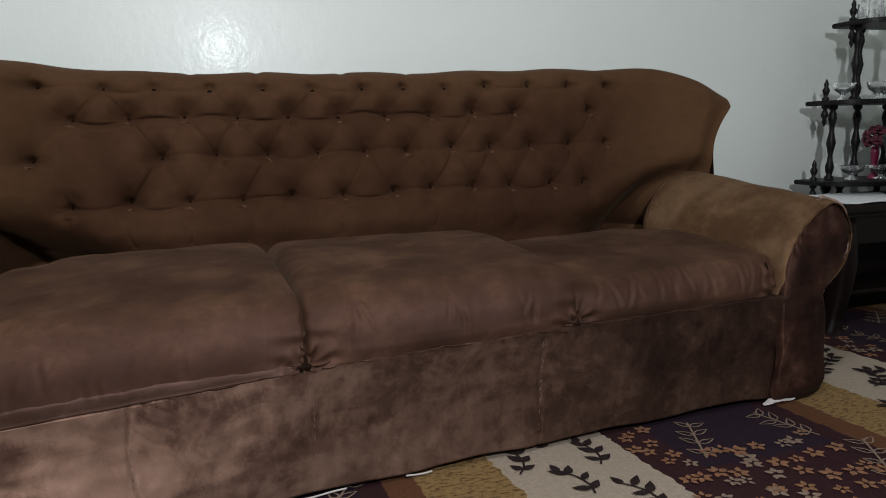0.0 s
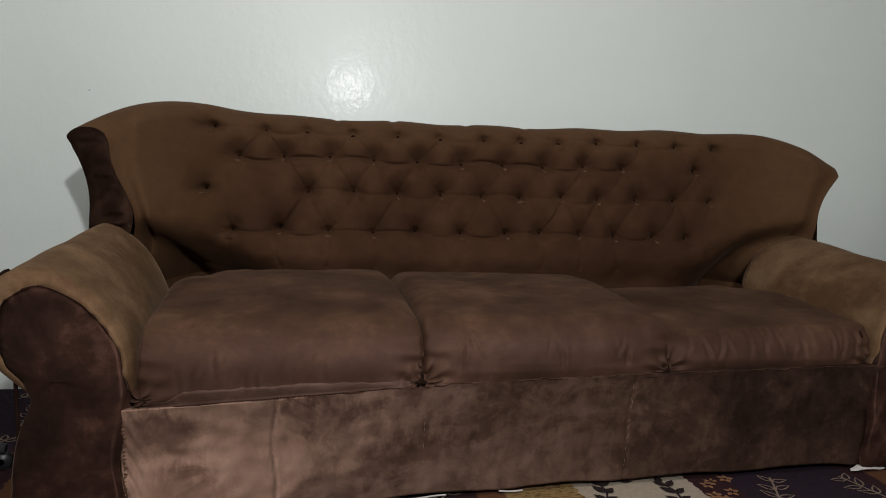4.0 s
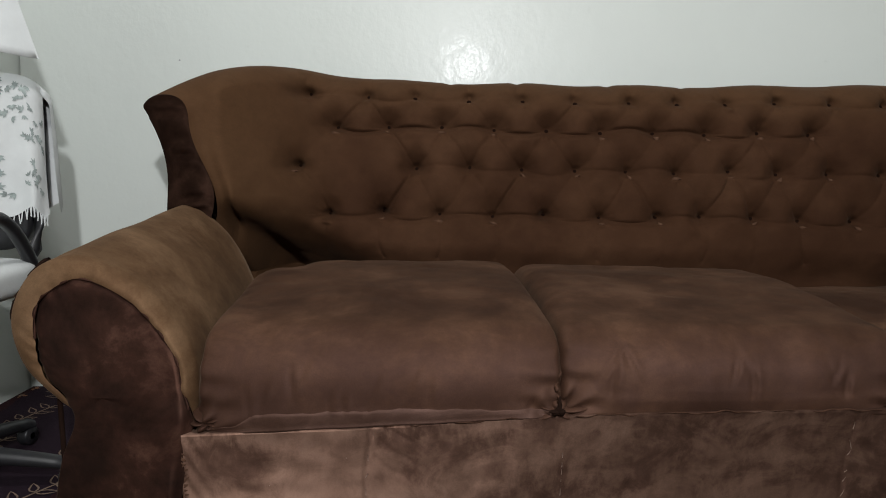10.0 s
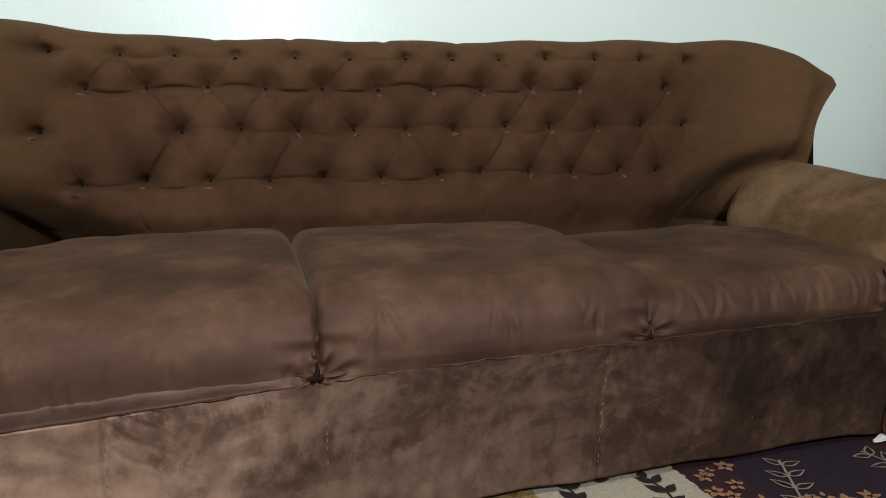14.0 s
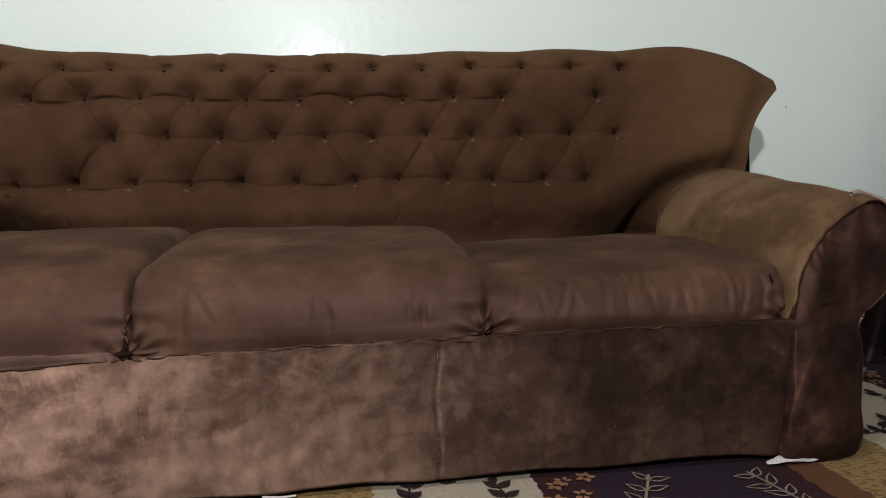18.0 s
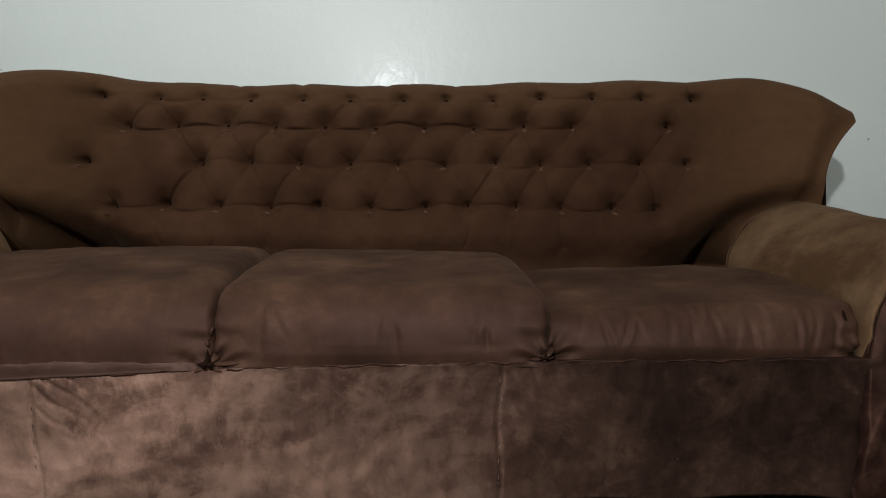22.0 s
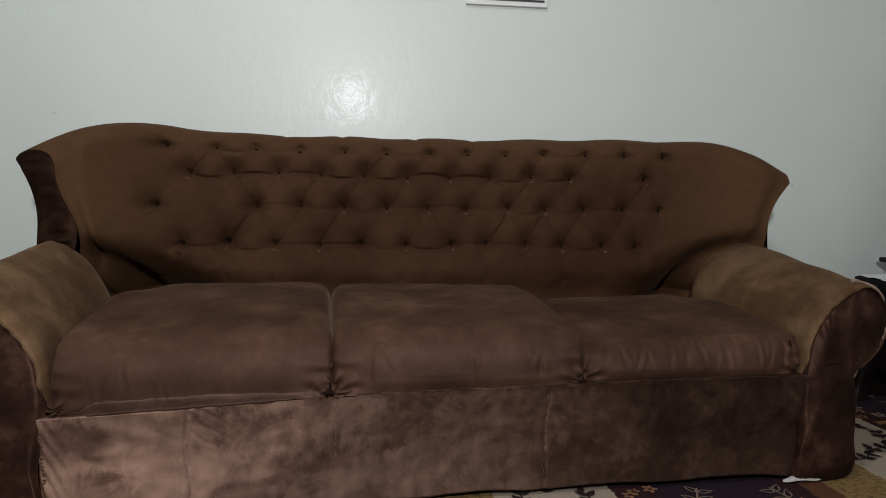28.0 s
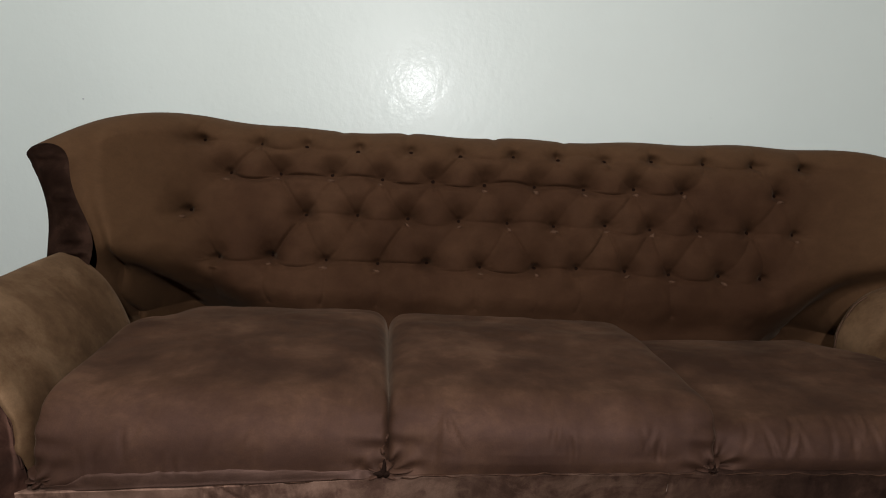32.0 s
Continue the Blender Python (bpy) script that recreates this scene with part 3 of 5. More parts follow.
def pleats():
    """Lines of sunk cloth between neighbouring buttons."""
    lines, pick = [], random.Random(12)
    for r, (z, xs) in enumerate(ROWS_OF_BUTTONS):
        for a, b in zip(xs[:-1], xs[1:]):
            if b - a < 0.2:
                lines.append((a, z, b, z, (0.26, 0.56, 0.26, 0.36)[r] * pick.uniform(0.4, 1.2)))
        if r + 1 < len(ROWS_OF_BUTTONS):
            below = ROWS_OF_BUTTONS[r + 1]
            for a in xs:
                for b in sorted(below[1], key=lambda x: abs(x - a))[:2]:
                    if abs(a - b) < 0.12:
                        lines.append((a, z, b, below[0], pick.choice((0.20, 0.34, 0.46, 0.56, 0.64))))
    for a in ROWS_OF_BUTTONS[0][1]:
        lines.append((a, 0.868, a + pick.uniform(-0.012, 0.012), 0.925, pick.uniform(0.10, 0.34)))
    for a in ROWS_OF_BUTTONS[3][1]:
        lines.append((a, 0.562, a + pick.uniform(-0.01, 0.01), 0.46, pick.uniform(0.03, 0.22)))
    return lines


PLEATS = pleats()


def puffed(x, z):
    """How far the stuffing stands out between the buttons, 0 to 1: each pillow hangs over the button below it."""
    out, lip = np.ones(x.shape), np.zeros(x.shape)
    for bx, bz, r in BUTTONS:
        dx, dz = x - bx, z - bz
        up, down, wide = (0.030, 0.016, 0.034) if r == 0 else (0.056, 0.013, 0.034)
        near = np.hypot(dx / wide, np.where(dz > 0, dz / up, dz / down))
        tight = np.hypot(dx / 0.013, np.where(dz > 0, dz / 0.020, dz / 0.007))
        slit = np.hypot(dx / 0.0115, (dz - 0.005) / 0.0090)
        lean = 1 + 0.25 * math.sin(61 * bx + 17 * bz)
        out *= 1 - lean * (0.36 * np.exp(-near ** 2) + 0.24 * np.exp(-(tight ** 1.3)) + 0.42 * np.exp(-(slit ** 2)))
        lip += 0.16 * np.exp(-(dx / 0.014) ** 2 - ((dz + 0.013) / 0.0065) ** 2)
        far, way = np.hypot(dx, dz), np.arctan2(dz, dx)
        lip += 0.007 * np.sin(13 * way + 40 * bx + 1.5 * np.sin(3 * way)) * np.exp(-((far - 0.026) / 0.014) ** 2) * (dz > -0.004)
    for ax, az, bx, bz, deep in PLEATS:
        dx, dz = bx - ax, bz - az
        q = np.clip(((x - ax) * dx + (z - az) * dz) / (dx * dx + dz * dz), 0, 1)
        flat = abs(dz) <= 0.02
        bow = 0.012 * np.sin(np.pi * q) * math.sin(57 * ax + 91 * bz)
        off = z - az - q * dz + bow * flat
        far = np.hypot(x - ax - q * dx - bow * (not flat), off)
        if flat:
            body = np.where(off > 0, 0.40 * np.exp(-(far / 0.034) ** 2) + 0.60 * np.exp(-(far / 0.0052) ** 1.4), np.exp(-((far / 0.006) ** 1.5)))
        else:
            body = 0.48 * np.exp(-(far / 0.030) ** 2) + 0.52 * np.exp(-((far / 0.0052) ** 1.4))
        out *= 1 - deep * body * (1.0 - 0.30 * np.sin(np.pi * q)) * (0.85 if flat else 0.72)
    return out + lip


def rounded(points, count):
    """A closed smooth line through a few corners (Catmull-Rom)."""
    pts = np.array(points, float)
    n = len(pts)
    out = []
    for k in range(count):
        at = k / count * n
        i, q = int(at), at - int(at)
        a, b, c, d = (pts[(i + j) % n] for j in (-1, 0, 1, 2))
        out.append(0.5 * (2 * b + (c - a) * q + (2 * a - 5 * b + 4 * c - d) * q * q + (3 * b - a - 3 * c + d) * q ** 3))
    return np.array(out)


# section across an arm as (distance from the sofa's middle, height), from the inner foot over the roll to the outer foot
ARM_SECTIONS = {
    -1: ((0.906, 0.015), (0.904, 0.14), (0.886, 0.25), (0.872, 0.33), (0.880, 0.40), (0.922, 0.47), (0.975, 0.522), (1.045, 0.552),
         (1.105, 0.538), (1.142, 0.495), (1.156, 0.440), (1.138, 0.375), (1.090, 0.320), (1.062, 0.285), (1.088, 0.21), (1.102, 0.10), (1.092, 0.015)),
    1: ((0.936, 0.015), (0.935, 0.14), (0.930, 0.25), (0.928, 0.33), (0.938, 0.40), (0.968, 0.46), (1.008, 0.508), (1.060, 0.538),
        (1.118, 0.525), (1.155, 0.482), (1.168, 0.425), (1.148, 0.366), (1.106, 0.318), (1.082, 0.284), (1.098, 0.20), (1.097, 0.10), (1.094, 0.012)),
}
ARM_LINES = {side: rounded(section, 136) for side, section in ARM_SECTIONS.items()}
ARM_HUB = np.array((1.010, 0.33))


def arm_shift(side, y, line):
    """How far an arm's inner face stands off, towards the back, from where it is at the front."""
    inner = smoothstep(0.25, 0.42, line[:, 1]) * smoothstep(1.13, 0.95, line[:, 0])
    turn = min(0.12, 2.4 * max(0.0, y - (0.47 if side < 0 else 0.52))) * smoothstep(0.25, 0.42, line[:, 1]) * smoothstep(1.10, 0.96, line[:, 0])
    return (0.046 if side < 0 else -0.088) * smoothstep(-0.05, 0.56, y) * inner + turn


def arm_rise(y, line):
    return y * 0.095 * smoothstep(0.3, 0.5, line[:, 1])


ROUND = 0.056


def back_at(cols, stage, share):
    """A line of places along the back: 'front' and 'rear' by share of the height, 'arc' by the angle over the crown."""
    ix, iy, q = back_inner(cols)
    sign = np.sign(cols)
    top = 0.917 + np.where(cols < 0, 0.024 * smoothstep(0.45, 0.86, -cols) + 0.009 * smoothstep(0.78, 0.93, -cols), 0.011 * smoothstep(0.08, 0.60, cols)) - 0.105 * np.where(cols < 0, q ** 4.4, q ** 3.4) + 0.003 * np.sin(cols * 23 + 1)
    for at, deep in ((-0.26, 0.004), (-0.045, 0.004), (0.13, 0.003), (-0.42, 0.003)):
        top = top - deep * np.exp(-((cols - at) / 0.012) ** 2)
    low, high = (0.33, top - ROUND) if stage == "front" else (0.06, top - ROUND)
    angle = share if stage == "arc" else (0.0 if stage == "front" else math.pi)
    z = high + ROUND * math.sin(angle) if stage == "arc" else low + (high - low) * share
    k = (1 - math.cos(angle)) / 2
    wing = q ** 2
    reach = (np.clip(z - 0.63, 0, 0.16) / 0.155) ** 2
    # the left wing shows its front edge; the right one is turned outward
    left_in = np.abs(ix) + wing * (0.042 * smoothstep(0.56, 0.80, z) - 0.030 * np.exp(-((z - 0.63) / 0.09) ** 2))
    left_out = np.abs(ix) * (1 + 0.089 * q) + wing * 0.046 * reach
    right_in = np.abs(ix) * (1 + 0.052 * q) + wing * 0.076 * reach
    x_in = np.where(cols < 0, left_in, right_in)
    x_out = np.where(cols < 0, left_out, right_in + 0.015 * wing)
    curl = np.where(cols < 0, 0.022, 0.008) * wing * smoothstep(0.25, 0.74, angle / math.pi) * (1 - smoothstep(0.80, 1.0, angle / math.pi))
    lean = 0.61 + 0.26 * (np.minimum(z, 0.90) - 0.40) * (1 - 0.45 * q)
    y_out = 0.15 - 0.305 * q ** 1.7 + np.where(cols < 0, 0.0, 0.095) * wing
    return np.stack([sign * (x_in * (1 - k) + x_out * k + curl), iy * (1 - k) + y_out * k + lean, z + 0 * cols], 1)


def sofa_back():
    cols = np.linspace(-1, 1, 1000)
    front, over, rear = 270, 30, 30
    lines = [back_at(cols, "front", v) for v in np.linspace(0, 1, front)]
    lines += [back_at(cols, "arc", a) for a in np.linspace(0, math.pi, over + 2)[1:-1]]
    lines += [back_at(cols, "rear", v) for v in np.linspace(1, 0, rear)]
    p = np.array(lines)
    q = np.clip((np.abs(cols) - 0.70) / 0.30, 0, 1)
    ends = 1 - smoothstep(0.93, 1.0, np.abs(cols))
    fade = np.concatenate([np.ones(front), np.linspace(1, 0, over), np.zeros(rear)])[:, None] * ends
    full = 0.058 + 0.008 * ripple(p, 6.0, 3.0)
    p[..., 1] -= fade * full * puffed(p[..., 0], p[..., 2])
    # the loose swell of the wings and slack cloth
    p[..., 1] -= fade * 0.008 * ripple(p, 3.0, 7.0) * (1 + q)
    # the face draws in behind the cushions, deepest in the corners beside the arms
    deep = 1 - smoothstep(0.405, 0.50, p[:front, :, 2])
    # a deep groove where the arms meet the back
    for side in (-1, 1):
        line = ARM_LINES[side]
        rim = np.stack([line[:, 0] + arm_shift(side, 0.45, line), line[:, 1] + arm_rise(0.45, line)], 1)
        rim = rim[(rim[:, 1] > 0.40) & (rim[:, 0] < 1.10)]
        rim = np.stack([np.interp(np.linspace(0, len(rim) - 1, 8 * len(rim)), np.arange(len(rim)), rim[:, k]) for k in (0, 1)], 1)
        for row in range(front):
            spot = np.stack([side * p[row, :, 0], p[row, :, 2]], 1)
            gap = np.min(np.linalg.norm(spot[:, None, :] - rim[None, :, :], axis=2), axis=1)
            p[row, :, 1] += 0.075 * np.exp(-(gap / 0.042) ** 2) * np.clip(ends + 0.3, 0, 1)
    # the corners sweep back behind the cushions, under the swell of the wings
    apart, tall = np.abs(p[:front, :, 0]), p[:front, :, 2]
    under = np.clip((0.500 + 0.115 * smoothstep(0.60, 0.92, apart) - tall) / 0.17, 0, 1.25)
    p[:front, :, 1] += 0.150 * smoothstep(0.52, 0.80, apart) * under ** 1.7 * np.clip(ends + 0.5, 0, 1)
    low_rear = p[-rear:, :, 2]
    sunk = 1 - smoothstep(0.52, 0.60, low_rear)
    p[-rear:, :, 1] = p[-rear:, :, 1] * (1 - sunk) + 0.90 * sunk
    p[:front, :, 1] += deep * 0.035 * (1 - smoothstep(0.68, 0.84, np.abs(p[:front, :, 0])))
    p[:front, :, 1] += ends * (0.0022 * ripple(p[:front], 26.0, 1.0))
    p = sheared(p)
    verts, faces = grid(p)
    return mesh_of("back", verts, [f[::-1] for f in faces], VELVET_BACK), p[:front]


BACK_MESH, BACK_FACE = sofa_back()
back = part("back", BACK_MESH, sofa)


def on_back(x, z):
    """The place on the back's face nearest to a spot, in the sofa's own x and z."""
    flat = BACK_FACE.reshape(-1, 3)
    return flat[np.argmin((flat[:, 0] - x) ** 2 + (flat[:, 2] - z) ** 2)]



def button_mesh():
    return lathe("button", [(0.0005, -0.004), (0.005, -0.003), (0.0062, 0.0), (0.0050, 0.0014), (0.003, 0.0024), (0.0005, 0.0026)], VELVET_WING, 12)


# coloured dark so that each button reads as a shaded hole
BUTTON = button_mesh()


def lip_mesh(bend):
    """A short flap of cloth whose pale colour paints a glint, thin where it runs in under the button, rounded at its
    foot.
    """
    q = np.linspace(-1, 1, 13)
    line = np.stack([bend * (1 - q * q), 0.0010 * np.abs(q), 0.0110 * q], 1)
    return tube("lip", line, 0.0005 + 0.0046 * (1 - q * q) * (1 - 0.45 * q), VELVET_GLINT, 8)


LIPS = [lip_mesh(bend) for bend in (-0.0018, 0.0, 0.0020)]
shapes = random.Random(5)
for bx, bz, r in BUTTONS:
    place = on_back(bx, bz + 0.001)
    part("button", BUTTON, back, "", Matrix.Translation(place) @ pose(0, 0, 0, 90 - 15, 0, 0))
    if r and shapes.random() < 0.82:
        # pale lips paint the light caught just under each button
        place = on_back(bx + shapes.uniform(-0.002, 0.002), bz - 0.0115) + np.array((0, -0.0006, 0))
        part("lip", shapes.choice(LIPS), back, "pale velvet lip painted as a light glint", Matrix.Translation(place) @ pose(0, 0, 0, 0, shapes.choice((-85, -65, -50, 48, 70, 88)) + shapes.uniform(-10, 10), 0) @ Matrix.Diagonal((shapes.uniform(0.6, 1.2), 0.7, shapes.uniform(0.6, 1.15), 1)))


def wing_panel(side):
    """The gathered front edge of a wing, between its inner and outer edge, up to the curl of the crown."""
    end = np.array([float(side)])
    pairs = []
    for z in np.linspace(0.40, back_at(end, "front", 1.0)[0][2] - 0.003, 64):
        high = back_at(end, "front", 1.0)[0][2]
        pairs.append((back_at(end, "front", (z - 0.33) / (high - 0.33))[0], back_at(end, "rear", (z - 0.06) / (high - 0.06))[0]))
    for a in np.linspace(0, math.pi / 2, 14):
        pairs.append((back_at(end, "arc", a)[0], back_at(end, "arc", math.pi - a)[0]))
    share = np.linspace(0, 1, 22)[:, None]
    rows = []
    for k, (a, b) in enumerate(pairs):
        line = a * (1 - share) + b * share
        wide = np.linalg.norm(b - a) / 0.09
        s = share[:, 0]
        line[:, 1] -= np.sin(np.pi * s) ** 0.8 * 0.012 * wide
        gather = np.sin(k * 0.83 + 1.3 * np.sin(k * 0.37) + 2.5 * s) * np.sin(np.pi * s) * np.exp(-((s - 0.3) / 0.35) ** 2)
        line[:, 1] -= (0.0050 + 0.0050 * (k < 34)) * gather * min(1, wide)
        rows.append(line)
    verts, faces = grid(sheared(np.array(rows)))
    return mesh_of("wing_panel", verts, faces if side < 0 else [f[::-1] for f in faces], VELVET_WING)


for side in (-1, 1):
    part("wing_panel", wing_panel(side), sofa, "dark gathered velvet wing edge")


def cushion(left, right, front, rear, low, high, seed, crown=0.03, lean=0.0, sag=0.0, border=0.003, corner=0, rise=0.0, folds=10):
    """A stuffed seat cushion: domed top, rounded front, slack creases towards its corners."""
    n, m = 130, 130
    u = np.linspace(-1, 1, n)
    rows = []
    thick = high - low
    r = thick * 0.42
    depth = rear - front
    # section from the foot of the front face, over the top, to the back
    path = []
    for q in np.linspace(0, 1, m):
        length = (thick - r) + r * math.pi / 2 + (depth - r)
        at = q * length
        if at < thick - r:
            path.append((front, low + at))
        elif at < thick - r + r * math.pi / 2:
            a = (at - thick + r) / r
            path.append((front + r * (1 - math.cos(a)), high - r + r * math.sin(a)))
        else:
            path.append((front + r + at - (thick - r + r * math.pi / 2), high))
    path = np.array(path)
    for y, z in path:
        s = (y - front) / depth
        h = (z - low) / thick
        side_round = np.clip((np.abs(u) - 0.955) / 0.045, 0, 1)
        x = (left + right) / 2 + u * (right - left) / 2
        dome = crown * (1 - np.abs(u) ** 18) * math.sin(math.pi * min(1, 0.10 + 0.62 * s)) * (h ** 2)
        drop = thick * 0.24 * side_round ** 2.0 * h ** 1.5
        bulge = 0.017 * max(math.sin(math.pi * min(1, h * 0.92 + 0.04)), 60 * border * (h < 0.5)) * (1 - np.abs(u) ** 4) if s < 0.15 else 0.0
        tuck = 0.022 * side_round ** 1.5 * (1 - min(1, s * 6))
        rows.append(np.stack([x, y - bulge + tuck + 0 * x, z + rise * (u + 1) / 2 * (1 - h) + dome - drop + lean * u * h - 0.055 * h * smoothstep(0.84, 1.0, s) - 0.055 * h * smoothstep(0.55, 0.95, s) * smoothstep(0.50, 0.98, corner * u) - sag * (1 - u * u) * h * s], 1))
    p = np.array(rows)
    face = np.exp(-((p[..., 1] - front) / 0.10) ** 2)
    creases = ripple(p * np.array([1.0, 0.4, 0.25]), 26.0, seed)
    p[..., 1] -= face * 0.0026 * creases
    p[..., 2] += (1 - face) * (0.006 * ripple(p, 7.0, seed + 3) + 0.0018 * ripple(p, 24.0, seed + 5))
    corner = np.clip((np.abs(u) - 0.72) / 0.28, 0, 1)[None] * face
    p[..., 1] += corner * 0.0035 * np.sin(p[..., 2] * 160 + 4 * u[None])
    # gathers that run out from the lower front corners
    for edge in (left, right):
        dx, dz = p[..., 0] - edge, p[..., 2] - low
        far = np.hypot(dx, dz)
        p[..., 1] += face * 0.009 * np.exp(-(far / 0.055) ** 2) * np.sin(11 * np.arctan2(dz, np.abs(dx) + 0.004) + seed)
        p[..., 1] += face * 0.018 * np.exp(-(far / 0.020) ** 2)
    # the seam above the lower border, and short upright tension folds
    p[..., 1] += face * 0.001 * np.exp(-((p[..., 2] - low - 0.040 - 0.004 * np.sin(p[..., 0] * 9 + seed)) / 0.0035) ** 2)
    p[..., 1] -= face * border * (1 - smoothstep(0.026, 0.056, p[..., 2] - low + 0.004 * np.sin(p[..., 0] * 13 + seed)))
    p[..., 1] -= face * 0.0022 * np.clip(ripple(p * np.array([1.0, 0.0, 0.30]), 34.0, seed + 9), 0, 1) * np.clip(0.3 + ripple(p, 5.0, seed + 21), 0, 1)
    pick = random.Random(int(seed * 7))
    for k in range(folds):
        cx, cz = pick.uniform(left + 0.05, right - 0.04), low + pick.uniform(0.045, 0.11)
        lean_x, tall, deep = pick.uniform(-0.6, 0.6), pick.uniform(0.016, 0.04), pick.uniform(0.0015, 0.0045)
        across = p[..., 0] - cx - lean_x * (p[..., 2] - cz)
        p[..., 1] += face * deep * np.exp(-((p[..., 2] - cz) / tall) ** 2) * (np.exp(-(across / 0.0045) ** 2) - 0.7 * np.exp(-((across - 0.010) / 0.006) ** 2))
    # slack wrinkles across the top
    wrinkle = ripple(p * np.array([0.8, 1.0, 0.4]), 9.0, seed + 13)
    p[..., 2] -= (1 - face) * 0.0012 * np.exp(-(wrinkle / 0.16) ** 2)
    # sheared so that the cushion seams line up in the camera's view
    p[..., 0] -= 0.075 * np.clip(p[..., 1], 0, 0.6)
    return p


def cushion_mesh(p):
    """The cushion with its underside tucked in."""
    skirt_low = p[:1].copy()
    skirt_low[..., 1] += 0.03
    p = np.concatenate([skirt_low, p])
    verts, faces = grid(sheared(p))
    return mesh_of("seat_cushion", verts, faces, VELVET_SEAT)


FIRST_SEAT = cushion(-0.874, -0.272, -0.023, 0.615, 0.262, 0.408, 1.0, 0.062, border=0.004, corner=-1, rise=0.025)
part("seat_cushion", cushion_mesh(FIRST_SEAT), sofa, "faded brown velvet seat cushion")
part("seat_cushion", cushion_mesh(cushion(-0.283, 0.338, -0.018, 0.615, 0.285, 0.410, 11.0, 0.050, -0.004)), sofa, "faded brown velvet seat cushion")
part("seat_cushion", cushion_mesh(cushion(0.322, 0.936, -0.004, 0.615, 0.290, 0.374, 23.0, 0.048, 0.012, 0.0, corner=1, folds=22)), sofa, "sagging brown velvet seat cushion")


def corner_gather(x0, z0, wide, seed):
    """The bunched cloth where two cushions meet above the skirt: folds that run out like a star."""
    rows = []
    turn = np.linspace(0, 2 * math.pi, 96, endpoint=False)
    for q in np.linspace(0, 1, 16):
        fold = np.sin(5 * turn + seed + 1.6 * np.sin(2 * turn) + 0.7 * np.sin(3 * turn)) * math.sin(math.pi * min(1, q * 1.15)) * 0.0034
        reach = wide * (1 + 0.30 * np.sin(5 * turn + seed + 1.6 * np.sin(2 * turn)) + 0.30 * np.sin(3 * turn + 2 * seed)) * (1 + 0.8 * np.cos(turn) ** 2)
        y = -0.036 + 0.014 * (1 - q) ** 4 + 0.050 * q ** 2.2 - fold
        rows.append(np.stack([x0 + q * reach * np.cos(turn), y, z0 + q * reach * 0.75 * np.sin(turn)], 1))
    verts, faces = grid(sheared(np.array(rows)), close_v=True)
    return mesh_of("corner_gather", verts, faces, VELVET_SEAT)


for x0, z0, wide, seed in ((-0.282, 0.294, 0.032, 1.0), (0.322, 0.302, 0.017, 2.6), (-0.858, 0.280, 0.022, 4.0)):
    part("corner_gather", corner_gather(x0, z0, wide, seed), sofa, "bunched velvet gather")


def gap_shade(x0, z0, wide, tall, seed):
    """A dark three-cornered sheet laid over the cloth as painted shade where the cushions' lower corners part, with a
    slit running off to one side.
    """
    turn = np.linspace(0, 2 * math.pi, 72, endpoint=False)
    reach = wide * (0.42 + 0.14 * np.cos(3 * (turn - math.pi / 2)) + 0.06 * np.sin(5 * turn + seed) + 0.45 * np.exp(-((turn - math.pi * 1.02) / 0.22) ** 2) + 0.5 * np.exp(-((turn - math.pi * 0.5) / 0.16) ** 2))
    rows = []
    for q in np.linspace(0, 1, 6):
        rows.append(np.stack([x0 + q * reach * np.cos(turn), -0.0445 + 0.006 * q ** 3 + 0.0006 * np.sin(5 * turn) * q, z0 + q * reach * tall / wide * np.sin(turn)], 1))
    verts, faces = grid(sheared(np.array(rows)), close_v=True)
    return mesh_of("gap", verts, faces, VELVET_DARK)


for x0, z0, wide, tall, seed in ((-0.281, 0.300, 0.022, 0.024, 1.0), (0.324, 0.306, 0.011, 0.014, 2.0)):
    part("gap", gap_shade(x0, z0, wide, tall, seed), sofa, "dark sheet painted as the shade between two seat cushions")


def side_piping(x0, z0, z1, y0, seed):
    """A crumpled rope of cloth up a cushion's front edge."""
    q = np.linspace(0, 1, 40)
    line = np.stack([x0 + 0.003 * np.sin(13 * q + seed) + 0.0012 * np.sin(41 * q), y0 + 0.045 * q ** 3 + 0.003 * np.sin(29 * q + seed), z0 + (z1 - z0) * q], 1)
    return tube("side_piping", sheared(line), 0.0030 + 0.0010 * np.sin(23 * q + seed), VELVET_SEAT, 8)


for x0, z0, z1, y0, seed in ((-0.283, 0.300, 0.392, -0.026, 0.0), (0.322, 0.305, 0.385, -0.014, 2.0)):
    part("side_piping", side_piping(x0, z0, z1, y0, seed), sofa, "crumpled velvet piping")


